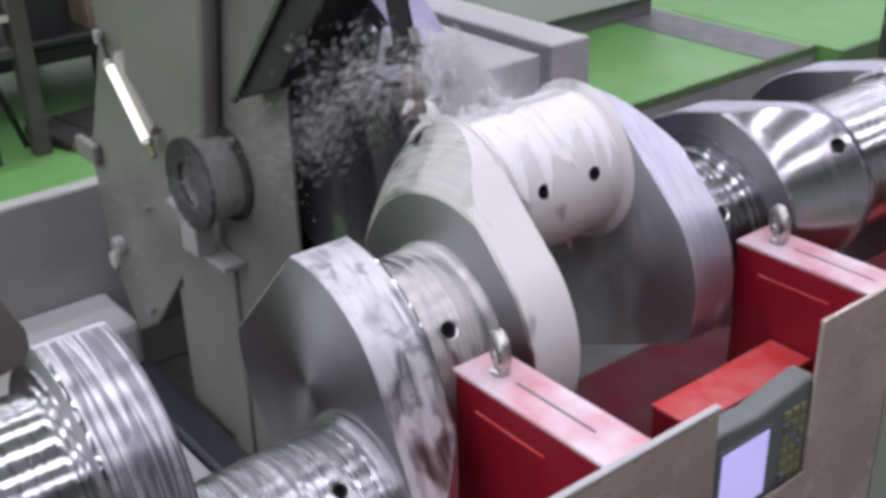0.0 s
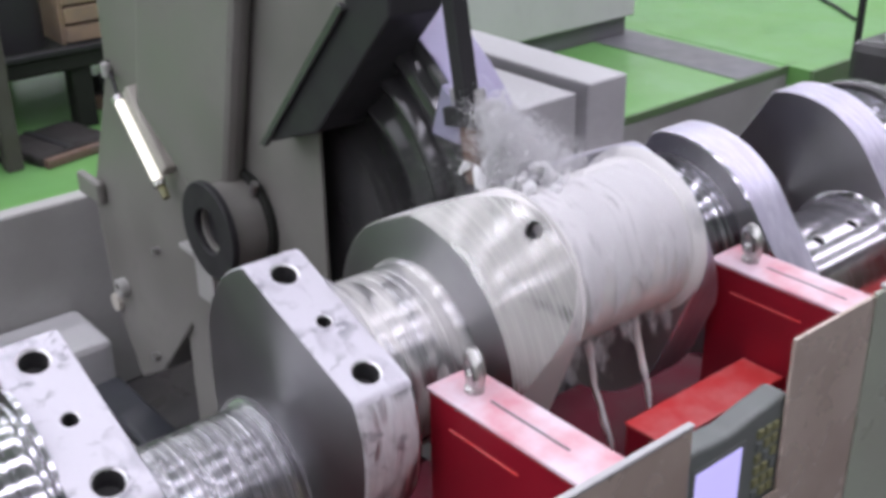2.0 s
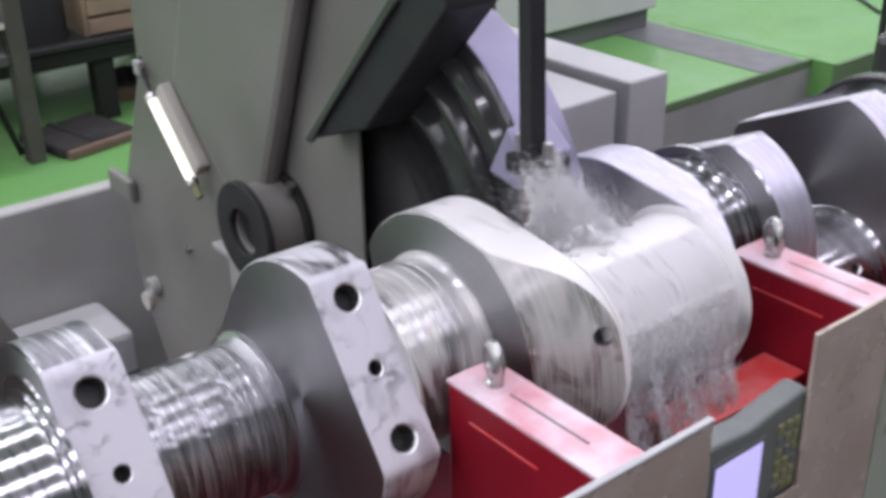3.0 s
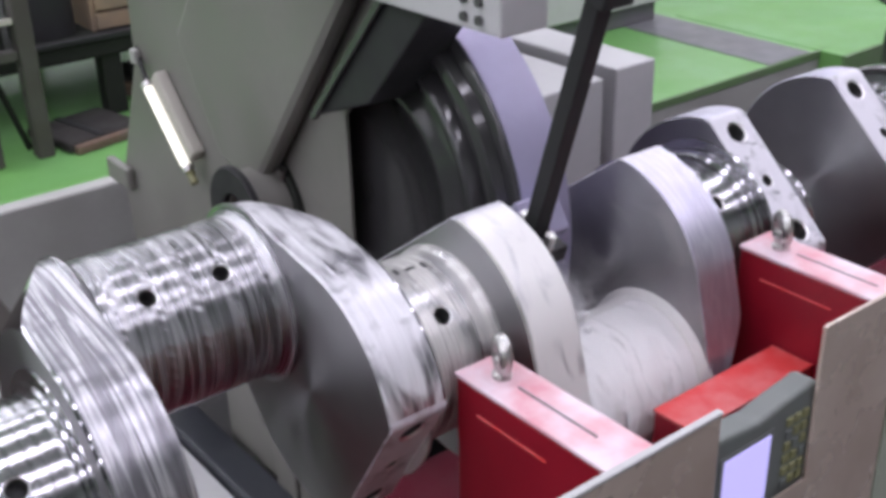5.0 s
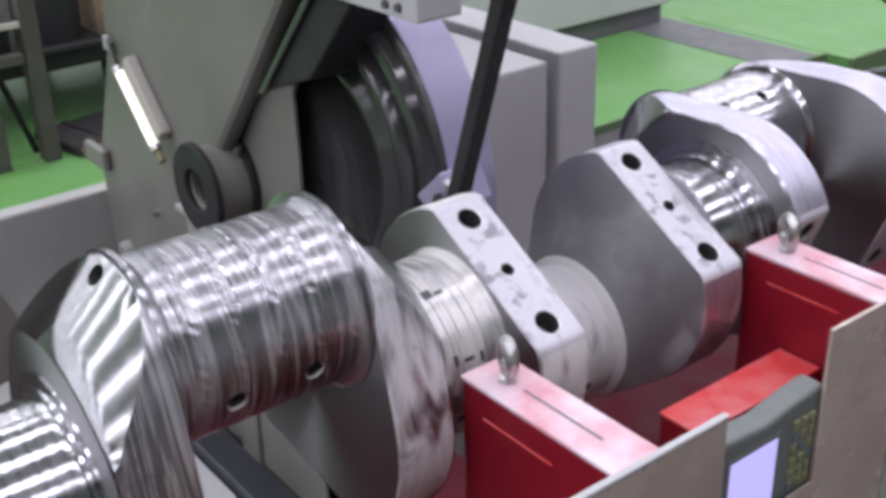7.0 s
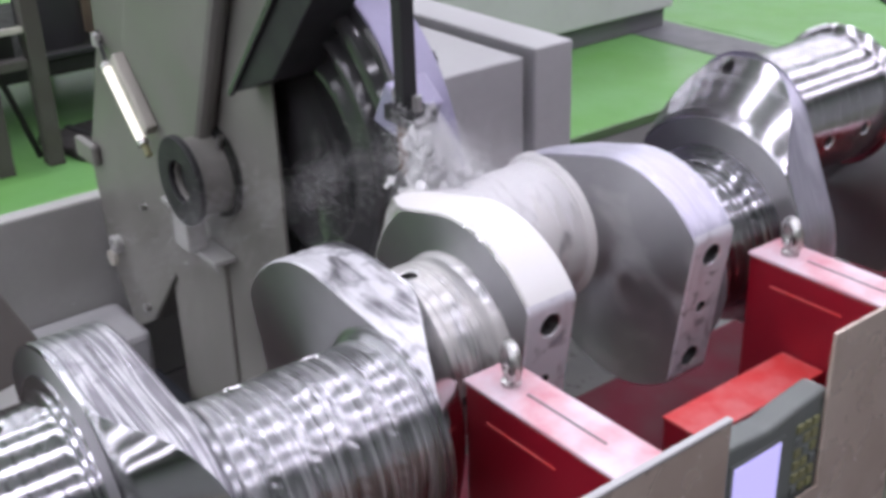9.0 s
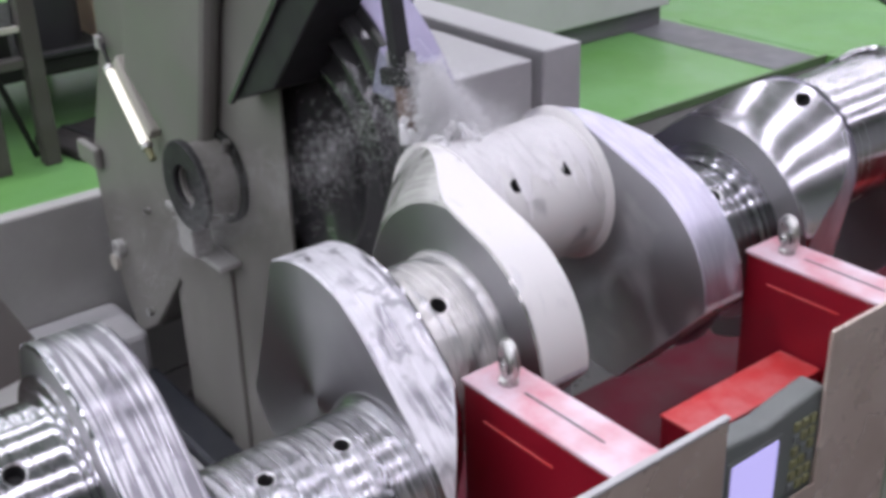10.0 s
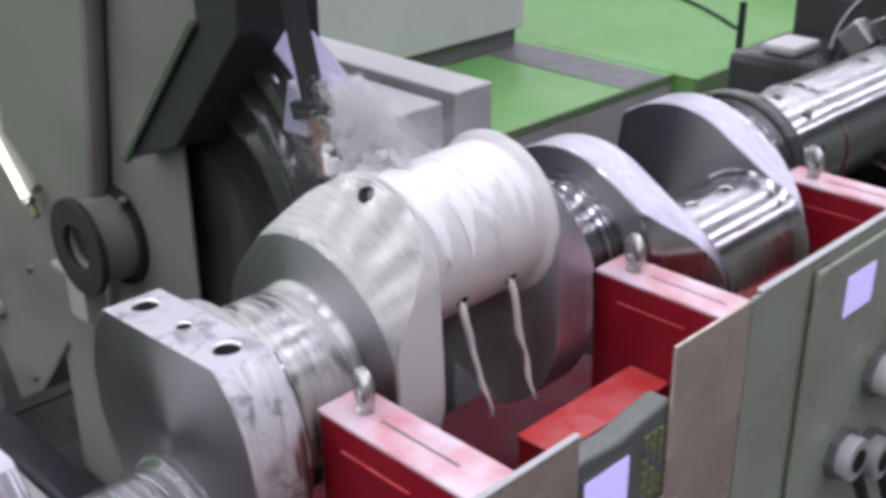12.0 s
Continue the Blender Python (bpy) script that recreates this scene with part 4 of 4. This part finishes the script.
SPRAY = [liquid("coolant_spray", drop_cloud(1100 - 300 * k, thrown, (0.0006 - 0.0003 * k, 0.0015 - 0.0007 * k), (-1.6, -0.3, -0.4), 50 + k, (4.0, 22.0)), "drops of coolant and chips thrown from the tool", M_DROPS) for k in range(2)]
MIST = liquid("coolant_mist", drop_cloud(30000, mist, (0.0003, 0.0008), (0.2, 0, 0.4), 71), "thin white mist of coolant round the cut", M_DROPS)
DRIFT = liquid("coolant_drift", drop_cloud(16000, drift, (0.0002, 0.0005), (-1.2, -0.9, -0.6), 83, (2.0, 9.0)), "thin coolant mist drifting behind the shaft", M_DROPS)
STRANDS = [liquid("coolant_stream", strand(0.29 + 0.03 * (k % 2), 0.012, 5 + k), "thin white stream of coolant falling from an oil hole") for k in range(4)]


def tip(t):
    """The place where the tool touches the pin."""
    a = pin_angle(-1.57, t)
    return Vector((THROW * math.cos(a) - 0.115, 1.455, AXIS + THROW * math.sin(a) + R_PIN + 0.005))


def oil_hole(t, dy):
    a = pin_angle(-1.57, t)
    out = Vector((math.cos(a - 1.74), 0, math.sin(a - 1.74))) * (R_PIN - 0.004)
    return Vector((THROW * math.cos(a), 1.541 + dy, AXIS + THROW * math.sin(a))) + out


def motions():
    steps = [k * 0.5 for k in range(25)]
    walk(SHAFT, [(t, pose(0, 0, AXIS, 0, math.degrees(-SPIN * (t - 5.0)), 0)) for t in steps])
    walk(carriage, [(t, pose(slide(t), 0, 0)) for t in steps])
    walk(head, [(t, pose(-0.745, 0, 1.07, 0, tool_lean(t), 0)) for t in steps])
    walk(arm, [(t, pose(-1.2, 0, 0.93, 0, 23.9 + 0.874 * tool_lean(t), 0)) for t in steps])
    walk(hood, [(t, pose((tool_lean(t) + 15.5) / 36.5 * 0.143, 0, (tool_lean(t) + 15.5) / 36.5 * 0.08)) for t in steps])
    walk(cover, [(t, pose(0, 0, max(0.0, 0.020 * (19.5 - tool_lean(t))))) for t in steps])
    fine = [k * 0.25 for k in range(49)]
    for k, ob in enumerate(SPLASH):
        rng = random.Random(90 + k)
        walk(ob, [(t, Matrix.Translation(tip(t) + Vector((0.012 * k, 0.012 * k, 0.008 * rng.uniform(-1, 1) - 0.02 * k))) @ pose(0, 0, 0, 8 * rng.uniform(-1, 1), 8 * rng.uniform(-1, 1), 22 * rng.uniform(-1, 1))) for t in fine])
    rng = random.Random(7)

    walk(CORE, [(t, Matrix.Translation(tip(t) + Vector((0.01, 0.01, 0.0))) @ pose(0, 0, 0, 8 * rng.uniform(-1, 1), 8 * rng.uniform(-1, 1), 30 * rng.uniform(-1, 1))) for t in fine])

    def pin_at(t):
        a = pin_angle(-1.57, t)
        return Vector((THROW * math.cos(a), 1.541, AXIS + THROW * math.sin(a)))

    # the film follows the flow: over the back while the pin rises, down the front while it comes forward
    def flow(t):
        return np.interp(t, (0, 1.25, 2.25, 3.25, 5.0, 7.5, 9.0, 11.0, 12.0), (0, 0, -42, -55, -25, 0, 8, 0, 0))

    walk(SHEET, [(t, Matrix.Translation(pin_at(t)) @ pose(0, 0, 0, 0, -flow(t), 0)) for t in fine])
    walk(MIST, [(t, Matrix.Translation(tip(t)) @ pose(0, 0, 0, 6 * math.sin(3.1 * t), 6 * math.cos(2.3 * t), 20 * math.sin(1.7 * t))) for t in fine])
    # the drift lies behind the shaft in the first second and comes back from the eighth
    low = pose(-0.35, 1.40, 0.12)
    walk(DRIFT, [(0.0, Matrix.Translation(tip(0) + Vector((-0.12, -0.05, -0.06)))), (0.5, Matrix.Translation(tip(0.5) + Vector((-0.15, -0.05, -0.14)))), (1.0, pose(-0.35, 1.40, 0.7)), (1.5, low), (7.0, low), (8.0, Matrix.Translation(tip(8.0) + Vector((-0.10, 0, -0.10))))]
         + [(t, Matrix.Translation(tip(t) + Vector((-0.10, -0.03, -0.06 + 0.02 * math.sin(5 * t)))) @ pose(0, 0, 0, 5 * math.sin(4 * t), 0, 6 * math.cos(3 * t))) for t in (8.5, 9.0, 9.5, 10.0, 10.5)] + [(11.0, Matrix.Translation(tip(11) + Vector((-0.15, -0.05, -0.2)))), (11.5, pose(-0.35, 1.40, 0.5)), (12.0, low)])
    # the curtain leaves the pin in the third second and falls into the trough
    rows = []
    for t in fine:
        c = pin_at(t)
        inside, hung = c + Vector((0, 0, 0.08)), c + Vector((R_PIN - 0.006, 0, -0.02))
        p = inside if t < 1.75 else inside.lerp(hung, (t - 1.75) / 0.5) if t < 2.25 else hung if t <= 3.5 else Vector((0.1, 1.541, 0.10 if t > 4.2 else 0.5))
        rows.append((t, Matrix.Translation(p)))
    walk(CURTAIN, rows)
    # spray thrown to the back in the first second, and again in the tenth
    rows = [(0.0, Matrix.Translation(tip(0.0) + Vector((-0.02, -0.05, 0.06)))), (0.5, Matrix.Translation(tip(0.5) + Vector((-0.36, -0.05, -0.40)))),
            (1.0, pose(-0.45, 1.50, 0.6, 0, 20)), (1.5, pose(-0.5, 1.5, -0.1, 0, 40)), (2.0, pose(-0.5, 1.5, -0.35, 0, 40)), (12.0, pose(-0.5, 1.5, -0.35, 0, 40))]
    walk(SPRAY[0], rows)
    rows = [(0.0, pose(-0.5, 1.5, -0.35, 0, 10)), (9.0, pose(-0.5, 1.5, -0.35, 0, 10)), (9.25, Matrix.Translation(tip(9.25) + Vector((-0.16, -0.02, -0.25)))), (9.5, Matrix.Translation(tip(9.5) + Vector((-0.02, 0, 0.03))))]
    rows += [(t, Matrix.Translation(tip(t) + Vector((-0.02 + 0.02 * math.sin(9 * t), -0.04, 0.04 + 0.03 * math.cos(7 * t)))) @ pose(0, 0, 0, 20 * math.sin(5 * t), 20 * math.cos(4 * t), 0)) for t in (9.75, 10.0, 10.25, 10.5)]
    rows += [(10.75, Matrix.Translation(tip(10.75) + Vector((-0.10, -0.03, -0.12)))), (11.0, pose(-0.42, 1.48, 0.75, 0, 20)), (11.5, pose(-0.5, 1.5, 0.1, 0, 30)), (12.0, pose(-0.5, 1.5, -0.30, 0, 30))]
    walk(SPRAY[1], rows)
    # streams run from the oil holes while these face the pit
    for k, ob in enumerate(STRANDS):
        dy = (-0.073, 0.073)[k % 2]
        rows = []
        for t in fine:
            a = pin_angle(-1.57, t)
            inside = Vector((THROW * math.cos(a), 1.541 + dy, AXIS + THROW * math.sin(a) + 0.11))
            if k < 2:
                p = inside if t < 0.75 else oil_hole(t, dy) if t <= 2.0 else Vector((0.3, 1.541 + dy, max(-0.26, 0.75 - (t - 2.0) * 1.6)))
            else:
                p = inside if t < 11.7 else oil_hole(t, dy)
            rows.append((t, Matrix.Translation(p)))
        walk(ob, rows)


motions()
